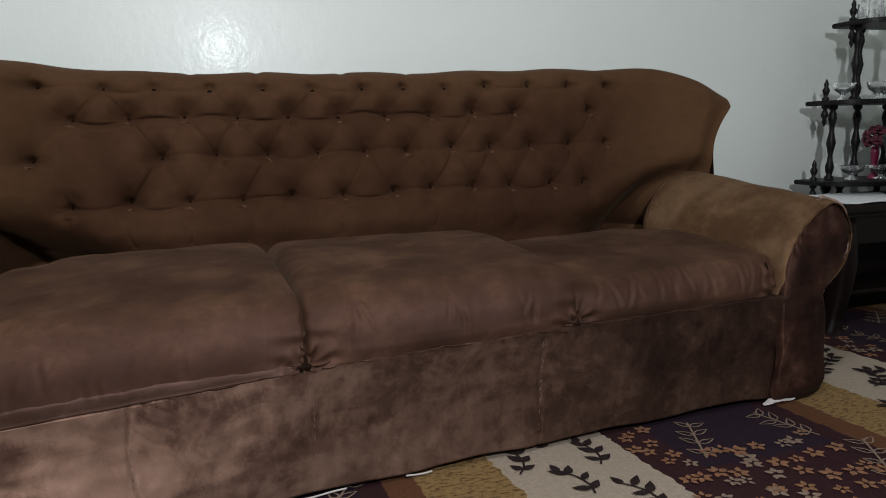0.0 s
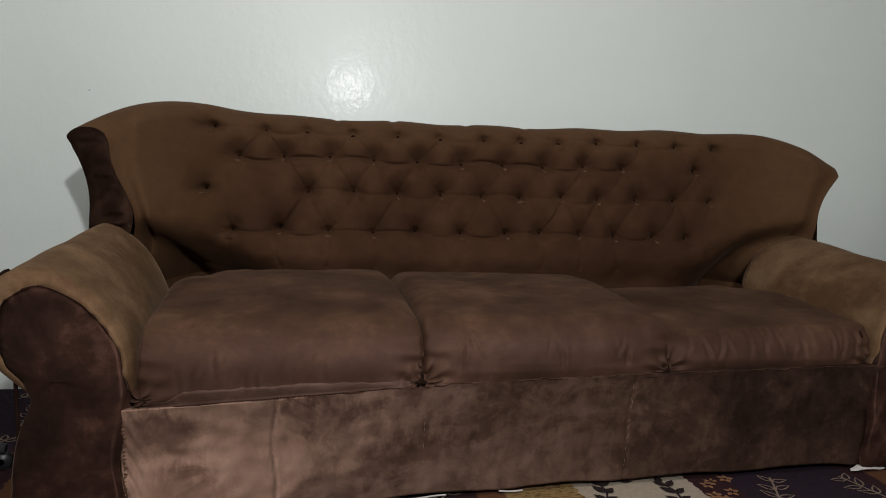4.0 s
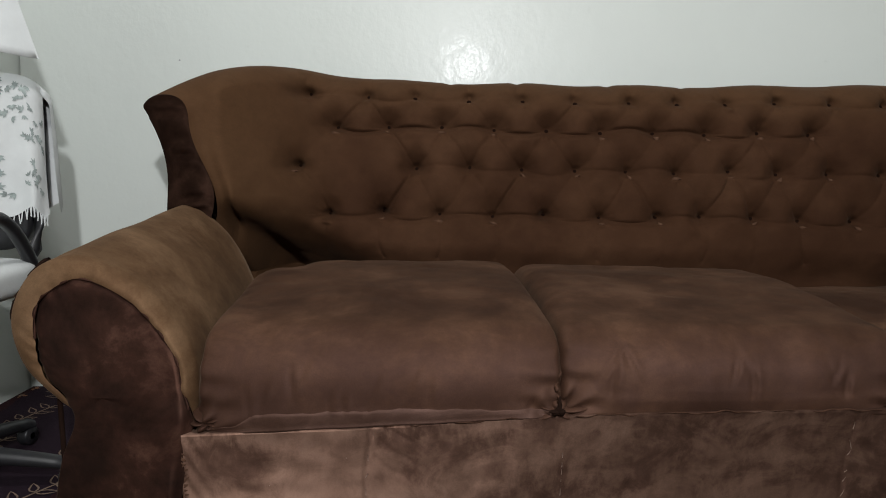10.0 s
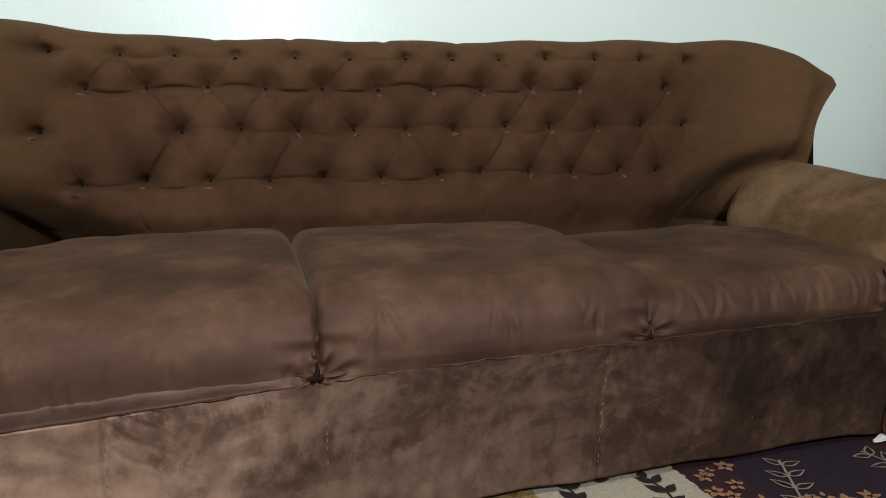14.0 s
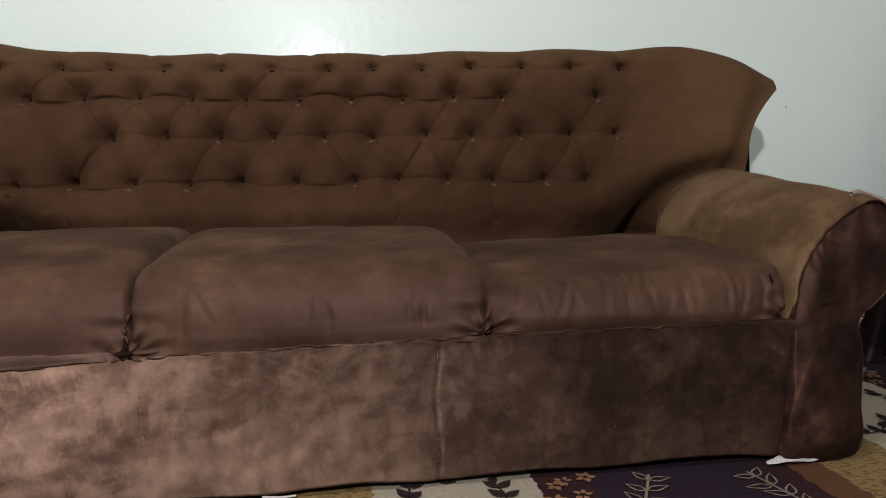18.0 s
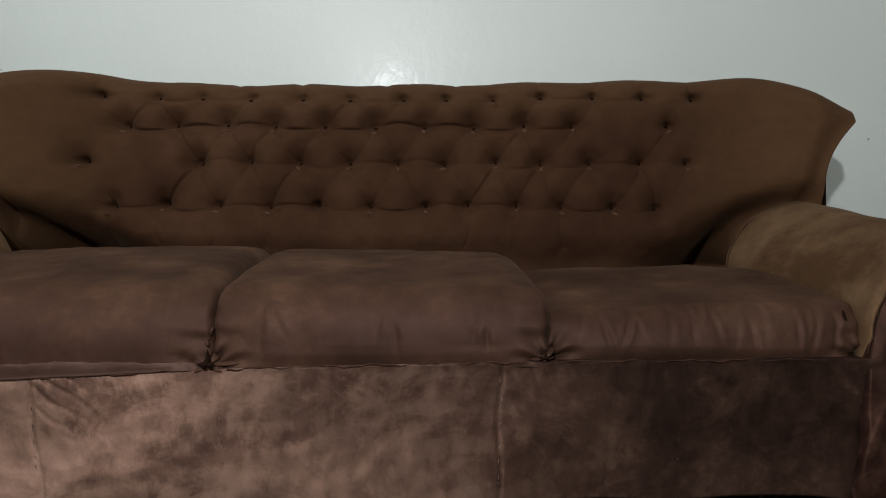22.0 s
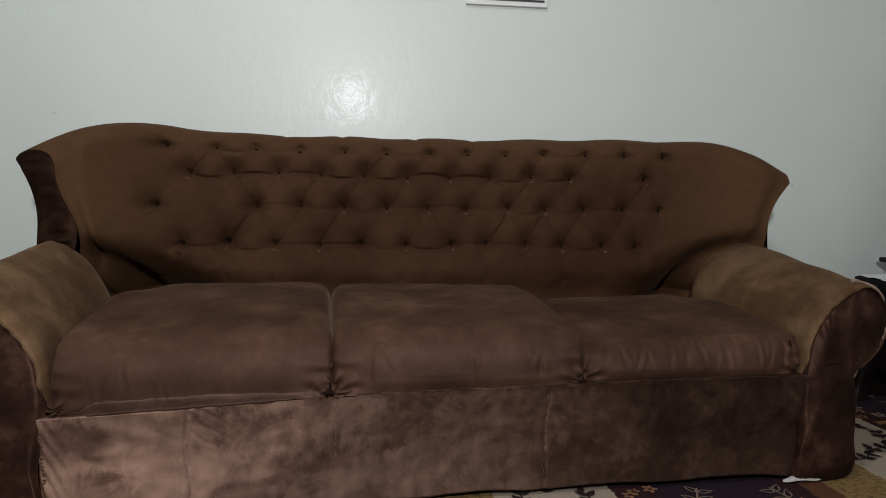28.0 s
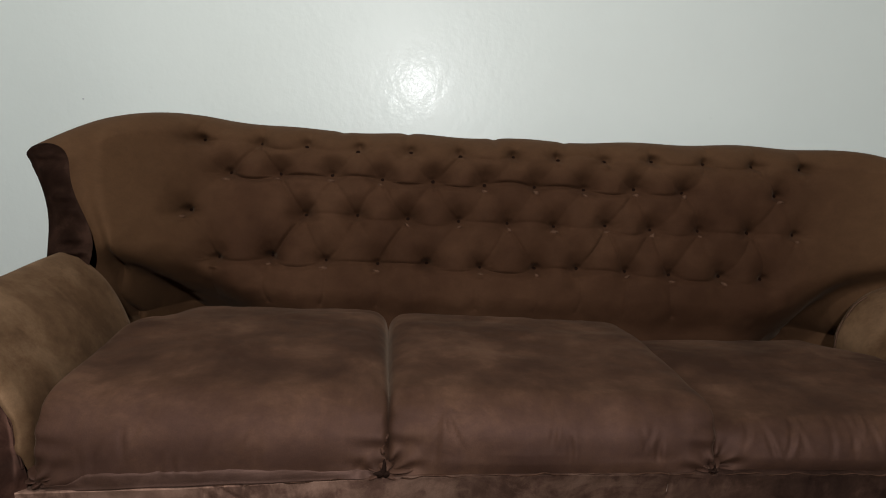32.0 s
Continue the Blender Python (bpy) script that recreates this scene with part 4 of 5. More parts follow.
def border_strip():
    """The paler band of cloth along the foot of the first cushion, flush with its face and ragged at its upper edge."""
    u = np.linspace(0.02, 0.985, 150)
    at = u * (FIRST_SEAT.shape[1] - 1)
    low = at.astype(int)
    share = (at - low)[:, None]
    step = np.linalg.norm(FIRST_SEAT[3, 60] - FIRST_SEAT[2, 60])
    tall = np.interp(u, (0, 0.10, 0.16, 0.6, 1), (0.010, 0.014, 0.036, 0.034, 0.014)) + 0.0010 * np.sin(u * 37) + 0.0007 * np.sin(u * 91 + 1)
    rows = []
    for q in np.linspace(0, 1, 12):
        k = q * tall / step
        i = k.astype(int)
        f = (k - i)[:, None]
        here = (FIRST_SEAT[i, low] * (1 - share) + FIRST_SEAT[i, low + 1] * share) * (1 - f) + (FIRST_SEAT[i + 1, low] * (1 - share) + FIRST_SEAT[i + 1, low + 1] * share) * f
        here[:, 1] += -0.0010 + 0.0022 * smoothstep(0.80, 1.0, q)
        rows.append(here)
    under = rows[0] + np.array((0, 0.02, 0.0))
    verts, faces = grid(sheared(np.array([under] + rows)))
    return mesh_of("border", verts, faces, VELVET_BORDER)


part("border", border_strip(), sofa, "pale grey-brown velvet border of the cushion")


def hem(x0, x1, seed):
    """The ragged sewn edge between the cushions and the skirt."""
    x = np.linspace(x0, x1, int((x1 - x0) * 160))
    z = np.interp(x, (-0.92, -0.6, -0.3, 0.3, 0.95), (0.262, 0.272, 0.287, 0.296, 0.298)) + 0.0016 * np.sin(x * 63 + seed) + 0.001 * np.sin(x * 171)
    y = -0.031 + 0.0015 * np.sin(x * 90 + seed)
    return tube("hem", sheared(np.stack([x, y, z], 1)), 0.0009 + 0.0007 * np.sin(x * 47 + seed) * np.sin(x * 19 + 1), VELVET_HEM, 6)


for x0, x1, seed in ((-0.57, -0.32, 0.0), (-0.25, 0.29, 1.0), (0.35, 0.83, 2.0)):
    part("hem", hem(x0, x1, seed), sofa, "frayed velvet hem")


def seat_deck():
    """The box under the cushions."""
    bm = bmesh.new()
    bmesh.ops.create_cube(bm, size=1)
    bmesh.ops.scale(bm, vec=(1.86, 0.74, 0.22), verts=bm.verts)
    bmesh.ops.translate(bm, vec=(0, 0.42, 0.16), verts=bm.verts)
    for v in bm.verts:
        v.co = sheared(v.co)
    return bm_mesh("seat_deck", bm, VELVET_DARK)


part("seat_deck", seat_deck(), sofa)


def skirt():
    """The cloth front below the cushions, slack, drawn in folds at its seams."""
    n, m = 420, 60
    x = np.linspace(-0.905, 0.958, n)
    rows = []
    for k in range(m):
        s = k / (m - 1)
        high = np.interp(x, (-0.92, -0.6, -0.3, 0.3, 0.95), (0.262, 0.272, 0.287, 0.296, 0.298))
        low = np.interp(x, (-0.92, 0.0, 0.95), (0.012, 0.016, 0.020)) + 0.003 * np.sin(x * 19)
        z = low + (high - low) * s
        y = -0.010 + 0.006 * np.sin(np.pi * s) * np.sin(x * 7 + 1) + 0.012 * (1 - s) ** 2 - 0.020 * s ** 3
        # pulled folds beside the seams
        for at, deep, slant in ((-0.592, 0.0030, 62), (0.25, 0.0014, 40)):
            reach = np.clip(x - at, 0, 1)
            wave = np.sin(reach * 230 + 2.4 * np.sin(reach * 43 + at * 9) - (1 - s) * slant * (0.6 + 2.5 * reach))
            y = y + deep * (np.clip(wave, 0, 1) ** 3 - 0.2) * smoothstep(0, 0.008, reach) * np.exp(-(reach / 0.11) ** 2) * smoothstep(0.45, 0.98, s)
        for at in (-0.90, -0.88):
            y = y + 0.0007 * np.exp(-((x - at) / 0.022) ** 2) * np.sin((x - at) * 260 + s * 30)
        # sewn seams
        for at, deep in ((-0.598, 0.0020), (0.243, 0.0020)):
            y = y + deep * np.exp(-((x - at - 0.004 * np.sin(s * 8)) / 0.0028) ** 2)
        y = y - 0.012 * smoothstep(0.840, 0.950, x) * (1 - 0.6 * s)
        rows.append(np.stack([x, y + 0 * x, z], 1))
    p = np.array(rows)
    p[..., 1] += 0.0035 * ripple(p, 9.0, 4.0) + 0.0016 * ripple(p, 30.0, 8.0)
    under = p[:1].copy()
    under[..., 1] += 0.02
    over = p[-1:].copy()
    over[..., 1] += 0.05
    p = np.concatenate([under, p, over])
    verts, faces = grid(sheared(p))
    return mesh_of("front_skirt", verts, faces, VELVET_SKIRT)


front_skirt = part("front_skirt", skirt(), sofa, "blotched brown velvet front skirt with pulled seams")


def front_size(side):
    """How far out, as a share of the section, the arm's front panel reaches: the tan cloth folds over the edge round it."""
    line = ARM_LINES[side]
    outer = smoothstep(1.04, 1.11, line[:, 0]) * smoothstep(0.27, 0.32, line[:, 1]) * (1 - (0.75 if side < 0 else 0.0) * smoothstep(0.44, 0.53, line[:, 1]))
    roll = smoothstep(0.27, 0.35, line[:, 1])
    most = 0.998 - (0.15 if side < 0 else 0.15) * roll
    return most - outer * (0.17 if side < 0 else -0.125)


def arm_body(side):
    base, size = ARM_LINES[side], front_size(side)
    roll = smoothstep(0.27, 0.34, base[:, 1])
    count = np.arange(len(base))
    pucker = np.sin(count * 1.1 + 2.6 * np.sin(count * 0.31)) * roll
    rows = []
    # the rounded front edge, from the panel's seam out to the side
    for k in np.linspace(0, 1, 10):
        grow = size + (1 - size) * math.sin(k * math.pi / 2) ** 0.9
        line = ARM_HUB + (base - ARM_HUB) * grow[:, None]
        deep = 0.030 * (1 - k) ** 0.6 * math.cos(k * math.pi / 2) ** 0.3 if k < 1 else 0.0
        y = -0.004 - deep * roll - 0.004 * (1 - k) * (1 - roll) + 0.005 * math.exp(-k / 0.10) * roll + 0.0016 * pucker * math.exp(-k / 0.35) * (1 - k)
        rows.append(np.stack([side * line[:, 0], y, line[:, 1]], 1))
    for y in np.linspace(0.010, 0.74, 48):
        rows.append(np.stack([side * (base[:, 0] + arm_shift(side, y, base)), y + 0 * base[:, 0], base[:, 1] + arm_rise(y, base)], 1))
    p = np.array(rows)
    swell = ripple(p, 8.0, side * 3.0)[..., None] * smoothstep(0.0, 0.05, p[..., 1:2])
    outward = p - np.array((side * ARM_HUB[0], 0, ARM_HUB[1]))
    outward[..., 1] = 0
    p += outward * swell * 0.016
    verts, faces = grid(sheared(p), close_v=True)
    n = len(base)
    faces.append(tuple(len(verts) - n + k for k in range(n)))
    return mesh_of("arm", verts, faces if side > 0 else [f[::-1] for f in faces], VELVET_ARM)


def arm_panel(side):
    base, size = ARM_LINES[side], front_size(side)
    roll = smoothstep(0.27, 0.34, base[:, 1])
    count = np.arange(len(base))
    rows = []
    for grow in np.linspace(1.0, 0.0, 36):
        line = ARM_HUB + (base - ARM_HUB) * np.maximum(grow * (size + 0.006), 0.002)[:, None]
        y = -0.026 * roll - 0.020 * (1 - roll) - 0.013 * (1 - grow ** 2.4) * (0.5 + 0.5 * roll) - 0.010 * (1 - roll) * smoothstep(1.0, 0.86, grow) + 0.004 * smoothstep(0.93, 1.0, grow)
        rows.append(np.stack([side * line[:, 0], y, line[:, 1]], 1))
    p = np.array(rows)
    p[..., 1] += 0.0045 * ripple(p, 14.0, 2.0 + side) + 0.002 * ripple(p * np.array([1, 1, 0.3]), 40.0, 5.0)
    # gathers running in from the sewn edge
    inward = np.exp(-np.linspace(0, 1, 36) / 0.14)[:, None]
    p[..., 1] += 0.0022 * np.sin(count * 1.1 + 2.6 * np.sin(count * 0.31))[None] * inward * roll[None]
    # slack folds down the middle and, on one arm, the crease above the foot
    p[..., 1] += 0.0035 * ripple(p * np.array([1.0, 1.0, 0.45]), 22.0, 9.0 + side) * smoothstep(0.24, 0.34, p[..., 2])
    p[..., 1] += 0.0015 * np.exp(-((p[..., 2] - 0.278 - 0.006 * np.sin(p[..., 0] * 60)) / 0.007) ** 2)
    verts, faces = grid(sheared(p), close_v=True)
    return mesh_of("arm_panel", verts, faces if side > 0 else [f[::-1] for f in faces], VELVET_PANEL)


def outer_welt(side):
    """The cord down an arm's outer edge, from the crest to the floor."""
    base = ARM_LINES[side]
    line = base[[k for k, (x, z) in enumerate(base) if x > (1.05 if side > 0 else 1.095) and k > 40]]
    k = np.arange(len(line))
    out = (line - ARM_HUB) / np.linalg.norm(line - ARM_HUB, axis=1)[:, None]
    line = line + out * (0.001 + 0.0014 * np.sin(k * 0.55) + 0.0010 * np.sin(k * 1.3))[:, None]
    y = -0.008 + 0.004 * np.sin(k * 0.37) - 0.006 * smoothstep(0.26, 0.34, line[:, 1])
    if side > 0:
        return tube("welt", sheared(np.stack([line[:, 0], y, line[:, 1]], 1)), 0.0050 + 0.0024 * np.sin(k * 0.9) * np.sin(k * 0.23), VELVET_WELT, 8)
    return tube("welt", sheared(np.stack([-line[:, 0], y + 0.016, line[:, 1]], 1)), 0.0042, VELVET_DARK, 8)


def front_seam(side):
    """The puckered seam round the panel."""
    base, size = ARM_LINES[side], front_size(side)
    picked = [k for k, (x, z) in enumerate(base) if z > 0.30 and k < 78]
    line = ARM_HUB + (base[picked] - ARM_HUB) * size[picked][:, None]
    k = np.arange(len(line))
    y = -0.0265 + 0.0012 * np.sin(k * 1.1)
    return tube("seam", sheared(np.stack([side * line[:, 0], y, line[:, 1]], 1)), 0.0022 + 0.0008 * np.sin(k * 1.3), VELVET_PANEL, 8)


for side in (-1, 1):
    arm = part("arm", arm_body(side), sofa, "faded tan-brown velvet rolled arm")
    part("arm_panel", arm_panel(side), arm, "dark red-brown velvet arm front")
    part("welt", outer_welt(side), arm, "pale worn welt" if side > 0 else "dark welt")
    part("seam", front_seam(side), arm, "puckered dark seam")


def arm_seam(side):
    """The pale cord where an arm meets the back."""
    base = ARM_LINES[side]
    line = base[[k for k, (x, z) in enumerate(base) if x < 1.0 and 0.36 < z < 0.50]]
    y = 0.50
    x = line[:, 0] + arm_shift(side, y, line) - 0.003
    z = line[:, 1] + arm_rise(y, line) + 0.003
    return tube("seam_cord", sheared(np.stack([side * x, y + 0.002 * np.sin(np.arange(len(x))), z], 1)), 0.0016, VELVET_WORN, 6)


part("seam_cord", arm_seam(1), sofa, "pale worn cord")

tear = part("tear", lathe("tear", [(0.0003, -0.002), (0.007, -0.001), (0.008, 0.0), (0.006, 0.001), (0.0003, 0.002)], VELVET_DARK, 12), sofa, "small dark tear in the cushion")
tear.matrix_local = Matrix.Translation(sheared((0.898, -0.006, 0.375))) @ pose(0, 0, 0, 70, 0, 30) @ Matrix.Diagonal((0.6, 1.6, 1, 1))

for x0, x1, z0 in ((-0.60, -0.54, 0.009), (-0.34, -0.21, 0.010), (-0.08, -0.02, 0.009)):
    line = [sheared((x, 0.002 + 0.004 * math.sin(x * 31), z0 + 0.002 * math.sin(x * 47))) for x in np.linspace(x0, x1, 14)]
    part("lining_edge", tube("lining_edge", line, 0.0021, LINING, 6), front_skirt, "white lining showing under the hem")


def skirt_front(x, z):
    """The place on the skirt's face at a spot."""
    return on_skirt[np.argmin((on_skirt[:, 0] - x) ** 2 + (on_skirt[:, 2] - z) ** 2)]


on_skirt = np.array([v.co for v in front_skirt.data.vertices])
threads = random.Random(31)
for at, low, high in ((0.243, 0.05, 0.27), (-0.27, 0.10, 0.22), (-0.601, 0.10, 0.25)):
    z = low
    while z < high:
        tall = threads.uniform(0.006, 0.016)
        ends_at = [skirt_front(at + threads.uniform(-0.002, 0.002), z + k * tall) + (0, -0.0009, 0) for k in (0.0, 0.5, 1.0)]
        ends_at[1] = (ends_at[0] + ends_at[2]) / 2 + (0, -0.0006, 0)
        part("stitch", tube("stitch", ends_at, 0.0006, VELVET_WELT, 5), front_skirt, "pale thread stitch")
        z += tall + threads.uniform(0.004, 0.030)


def fray(x0, z0, z1, seed):
    """A ragged pale edge of worn cloth that runs up the end of the skirt."""
    pick = random.Random(seed)
    verts, faces = [], []
    for z in np.linspace(z0, z1, 26):
        base = skirt_front(x0, z)
        long, tall, way = pick.uniform(0.003, 0.011), pick.uniform(0.003, 0.007), pick.uniform(-0.5, 0.9)
        n = len(verts)
        verts += [base + (0, -0.0012, -tall / 2), base + (0, -0.0012, tall / 2), base + (long, -0.0024, way * long + tall * 0.2), base + (long * 0.9, -0.0020, way * long - tall * 0.2)]
        faces.append((n, n + 3, n + 2, n + 1))
    return mesh_of("fray", verts, faces, VELVET_WORN)


part("fray", fray(-0.902, 0.03, 0.245, 3), front_skirt, "pale frayed edge of worn velvet")
for k in range(9):
    x, z = threads.uniform(-0.85, 0.9), threads.uniform(0.04, 0.24)
    lint = part("lint", lathe("lint", [(0.0002, 0), (0.0011, 0.0002), (0.0008, 0.0009), (0.0002, 0.001)], VELVET_WELT, 6), front_skirt, "pale lint speck", Matrix.Translation(Vector(skirt_front(x, z)) + Vector((0, -0.0004, 0))) @ pose(0, 0, 0, 90, 0, 0))

# ---- scrap under the sofa ----


def scrap():
    rows = []
    for u in np.linspace(0, 1, 12):
        wide = 0.012 * math.sin(math.pi * min(1, u * 1.05)) ** 0.7 + 0.002
        rows.append([(u * 0.135, v * wide, 0.006 + 0.006 * math.sin(4 * u + 3 * v) ** 2 + 0.02 * u * (v > 0)) for v in np.linspace(-1, 1, 7)])
    verts, faces = grid(np.array(rows))
    return mesh_of("plastic_scrap", verts, faces, LINING)


torn = new("plastic_scrap", scrap())
torn.matrix_world = pose(0.872, 0.045, 0.0, 0, 0, 8)
tagged(torn, "torn white plastic scrap on the carpet under the sofa hem", "scrap")

# ---- calendar on the wall ----
calendar = thing("wall_calendar", "white printed calendar hanging flat on the wall", "calendar", on_wall(0.262, 1.412, 0.009))
part("pad", box_mesh("pad", (0.302, 0.014, 0.44), PAPER, 0.002, (0, 0, 0.22)), calendar)
for name, x, z, wide, high, mat in (
    ("bottom_rule", 0.0, 0.020, 0.278, 0.008, INK), ("print_band", 0.055, 0.051, 0.165, 0.012, INK), ("photo", -0.085, 0.064, 0.105, 0.056, PINK_PRINT),
    ("photo_edge", -0.022, 0.064, 0.018, 0.056, RED_PRINT), ("text_bar", 0.070, 0.038, 0.11, 0.003, GREY_PRINT), ("text_bar", 0.065, 0.032, 0.09, 0.003, GREY_PRINT),
    ("badge", 0.010, 0.038, 0.014, 0.012, INK), ("month_block", 0.0, 0.20, 0.27, 0.16, GREY_PRINT), ("heading_block", 0.0, 0.37, 0.27, 0.10, RED_PRINT)):
    part(name, box_mesh(name, (wide, 0.002, high), mat, 0, (x, -0.0080, z)), calendar)
part("nail", lathe("nail", [(0.004, 0), (0.004, 0.012), (0.007, 0.013), (0.006, 0.015)], METAL, 10), calendar, "", pose(0, 0.0, 0.452, 90, 0, 0))

# ---- marks on the wall paint ----
for x, z, r in ((1.421, 0.78, 0.004), (1.66, 0.95, 0.0025), (-1.30, 0.98, 0.003)):
    chip = tagged(new("paint_chip", lathe("paint_chip", [(r, 0.0), (r * 0.7, 0.0012), (0.0003, 0.0014)], GREY_PRINT, 8)), "small grey chip in the wall paint", "paint chip")
    chip.matrix_world = on_wall(x, z) @ pose(0, 0.0002, 0, 90, 0, 0)

# ---- low table and what stands on it ----
table = thing("side_table", "low dark polished wooden side table under a lace cloth", "table", Matrix.Translation((1.96, 0.62, 0)))
part("tabletop", box_mesh("tabletop", (0.80, 0.30, 0.034), WOOD_DARK, 0.010, (0, 0, 0.438)), table)
part("moulding", box_mesh("moulding", (0.775, 0.275, 0.016), WOOD_DARK, 0.006, (0, 0, 0.413)), table)
part("apron", box_mesh("apron", (0.74, 0.018, 0.095), WOOD_DARK, 0.004, (0, -0.118, 0.358)), table)
part("apron", box_mesh("apron", (0.018, 0.22, 0.095), WOOD_DARK, 0.004, (-0.365, 0, 0.358)), table)
# dark board added to blot out the pale wall under the table
part("dark_backing", box_mesh("dark_backing", (0.80, 0.014, 0.405), WOOD_DARK, 0.002, (0, 0.132, 0.2035)), table)
part("lower_shelf", box_mesh("lower_shelf", (0.70, 0.22, 0.016), WOOD_DARK, 0.003, (0, 0.01, 0.13)), table)


def curved_leg(side):
    """A thick leg that swells at the knee and curves out to a pad foot."""
    rows = []
    for q in np.linspace(0, 1, 22):
        r = 0.036 + 0.012 * math.sin(q * math.pi) ** 2 * q - 0.010 * (1 - q) ** 2 + 0.012 * math.exp(-((q - 0.02) / 0.05) ** 2)
        out = 0.022 * math.sin((1 - q) * math.pi * 1.1) * -1 + 0.020 * (1 - q)
        rows.append([(side * out + r * math.copysign(abs(math.cos(a)) ** 0.7, math.cos(a)), r * math.copysign(abs(math.sin(a)) ** 0.7, math.sin(a)), 0.40 * q) for a in np.linspace(0, 2 * math.pi, 20, endpoint=False)])
    verts, faces = grid(np.array(rows), close_v=True)
    faces += [tuple(range(20))[::-1], tuple(21 * 20 + k for k in range(20))]
    return mesh_of("leg", verts, faces, WOOD_DARK)


TABLE_LEGS = {side: curved_leg(side) for side in (-1, 1)}
for x in (-0.36, 0.36):
    for y in (-0.108, 0.108):
        part("leg", TABLE_LEGS[-1 if x < 0 else 1], table, "", Matrix.Translation((x, y, 0)))


def lace_cloth():
    """A cloth lying on the table, its scalloped rim hanging over the edge."""
    n = 120
    rows = []
    for k, (grow, drop) in enumerate(((0.0, 0.0), (0.4, 0.0), (0.8, 0.001), (0.90, 0.002), (0.94, 0.0), (0.965, 0.003), (0.985, 0.0))):
        ring = []
        for j in range(n):
            a = 2 * math.pi * j / n
            c, s = math.cos(a), math.sin(a)
            far = 1 / max(abs(c) / 0.402, abs(s) / 0.152)
            scallop = 0.004 * abs(math.sin(j * math.pi / 4)) * (k == 6)
            ring.append((far * c * grow + (0.004 * math.sin(j * 0.9) * (k > 4)), far * s * grow, 0.4562 + drop + scallop))
        rows.append(ring)
    verts, faces = grid(np.array(rows), close_v=True)
    return mesh_of("lace_cloth", verts, faces, LACE)


cloth = tagged(new("lace_cloth", lace_cloth()), "white lace cloth with a scalloped rim on the table", "tablecloth")
cloth.matrix_world = Matrix.Translation((1.96, 0.62, 0))

screen = thing("flat_screen", "black flat screen leaning back on the lace cloth", "screen", pose(2.075, 0.60, 0.4585, -18, 0, 14))
part("casing", box_mesh("casing", (0.34, 0.022, 0.23), BLACK_PLASTIC, 0.006, (0, 0, 0.122)), screen)
part("panel", box_mesh("panel", (0.315, 0.003, 0.20), BLACK_WOOD, 0, (0, -0.0135, 0.126)), screen, "glossy dark panel")
part("stand", box_mesh("stand", (0.16, 0.09, 0.010), BLACK_PLASTIC, 0.003, (0, 0.035, 0.006)), screen)

# ---- turned rack in the corner ----
RACK_X = 2.085
rack = thing("corner_rack", "black lacquered three-tier rack with turned posts and finials", "rack", Matrix.Translation((RACK_X, 0.80, 0)))


def bowed_shelf(half, deep):
    bm = bmesh.new()
    edge = [(half * math.cos(a), -deep * math.sin(a) ** 0.8) for a in np.linspace(0, math.pi, 30)]
    outline = [(half, 0.11)] + edge + [(-half, 0.11)]
    face = bm.faces.new([bm.verts.new((x, y, 0)) for x, y in outline])
    made = bmesh.ops.extrude_face_region(bm, geom=[face])
    bmesh.ops.translate(bm, vec=(0, 0, 0.018), verts=[v for v in made["geom"] if isinstance(v, bmesh.types.BMVert)])
    bmesh.ops.bevel(bm, geom=bm.edges[:], offset=0.004, segments=2, affect="EDGES")
    return bm_mesh("shelf", bm, BLACK_WOOD)


def turned(height, r=0.013):
    shape = ((1.3, 0.0), (1.3, 0.04), (0.7, 0.07), (1.1, 0.12), (1.25, 0.18), (0.8, 0.26), (0.65, 0.34), (1.0, 0.42), (1.35, 0.50), (1.0, 0.58), (0.65, 0.66),
             (0.8, 0.74), (1.25, 0.82), (1.1, 0.88), (0.7, 0.93), (1.3, 0.96), (1.3, 1.0))
    return lathe("post", [(r * a, height * b) for a, b in shape], BLACK_WOOD, 14)


FINIAL = lathe("finial", [(0.012, 0), (0.014, 0.008), (0.006, 0.016), (0.012, 0.030), (0.014, 0.040), (0.007, 0.052), (0.009, 0.062), (0.003, 0.078), (0.0005, 0.084)], BLACK_WOOD, 14)
TIERS = ((0.490, 0.325, 0.16), (0.798, 0.290, 0.14), (1.098, 0.182, 0.11))
for z, half, deep in TIERS:
    part("shelf", bowed_shelf(half, deep), rack, "", Matrix.Translation((0, 0.0, z)))
    for side in (-1, 1):
        part("finial", FINIAL, rack, "", Matrix.Translation((side * (half - 0.022), 0.03, z + 0.018)))
        part("drop", FINIAL, rack, "turned drop under the shelf tip", pose(side * (half - 0.022), 0.03, z, 180, 0, 0))
POSTS = ((turned(0.49, 0.015), 0.0, ((-0.24, 0.03), (0.24, 0.03), (-0.10, 0.095), (0.10, 0.095))),
         (turned(0.290), 0.508, ((-0.238, 0.02), (0.238, 0.02), (-0.055, 0.075), (0.115, 0.09))),
         (turned(0.282), 0.816, ((-0.14, 0.02), (0.14, 0.02), (-0.035, -0.07), (-0.05, 0.09))))
for mesh, z, places in POSTS:
    for x, y in places:
        part("post", mesh, rack, "", Matrix.Translation((x, y, z)))


def tumbler(r, high):
    return lathe("tumbler", [(r * 0.75, 0), (r * 0.8, 0.002), (r, high), (r * 0.92, high), (r * 0.72, 0.008), (0.0005, 0.008)], GLASS, 18)


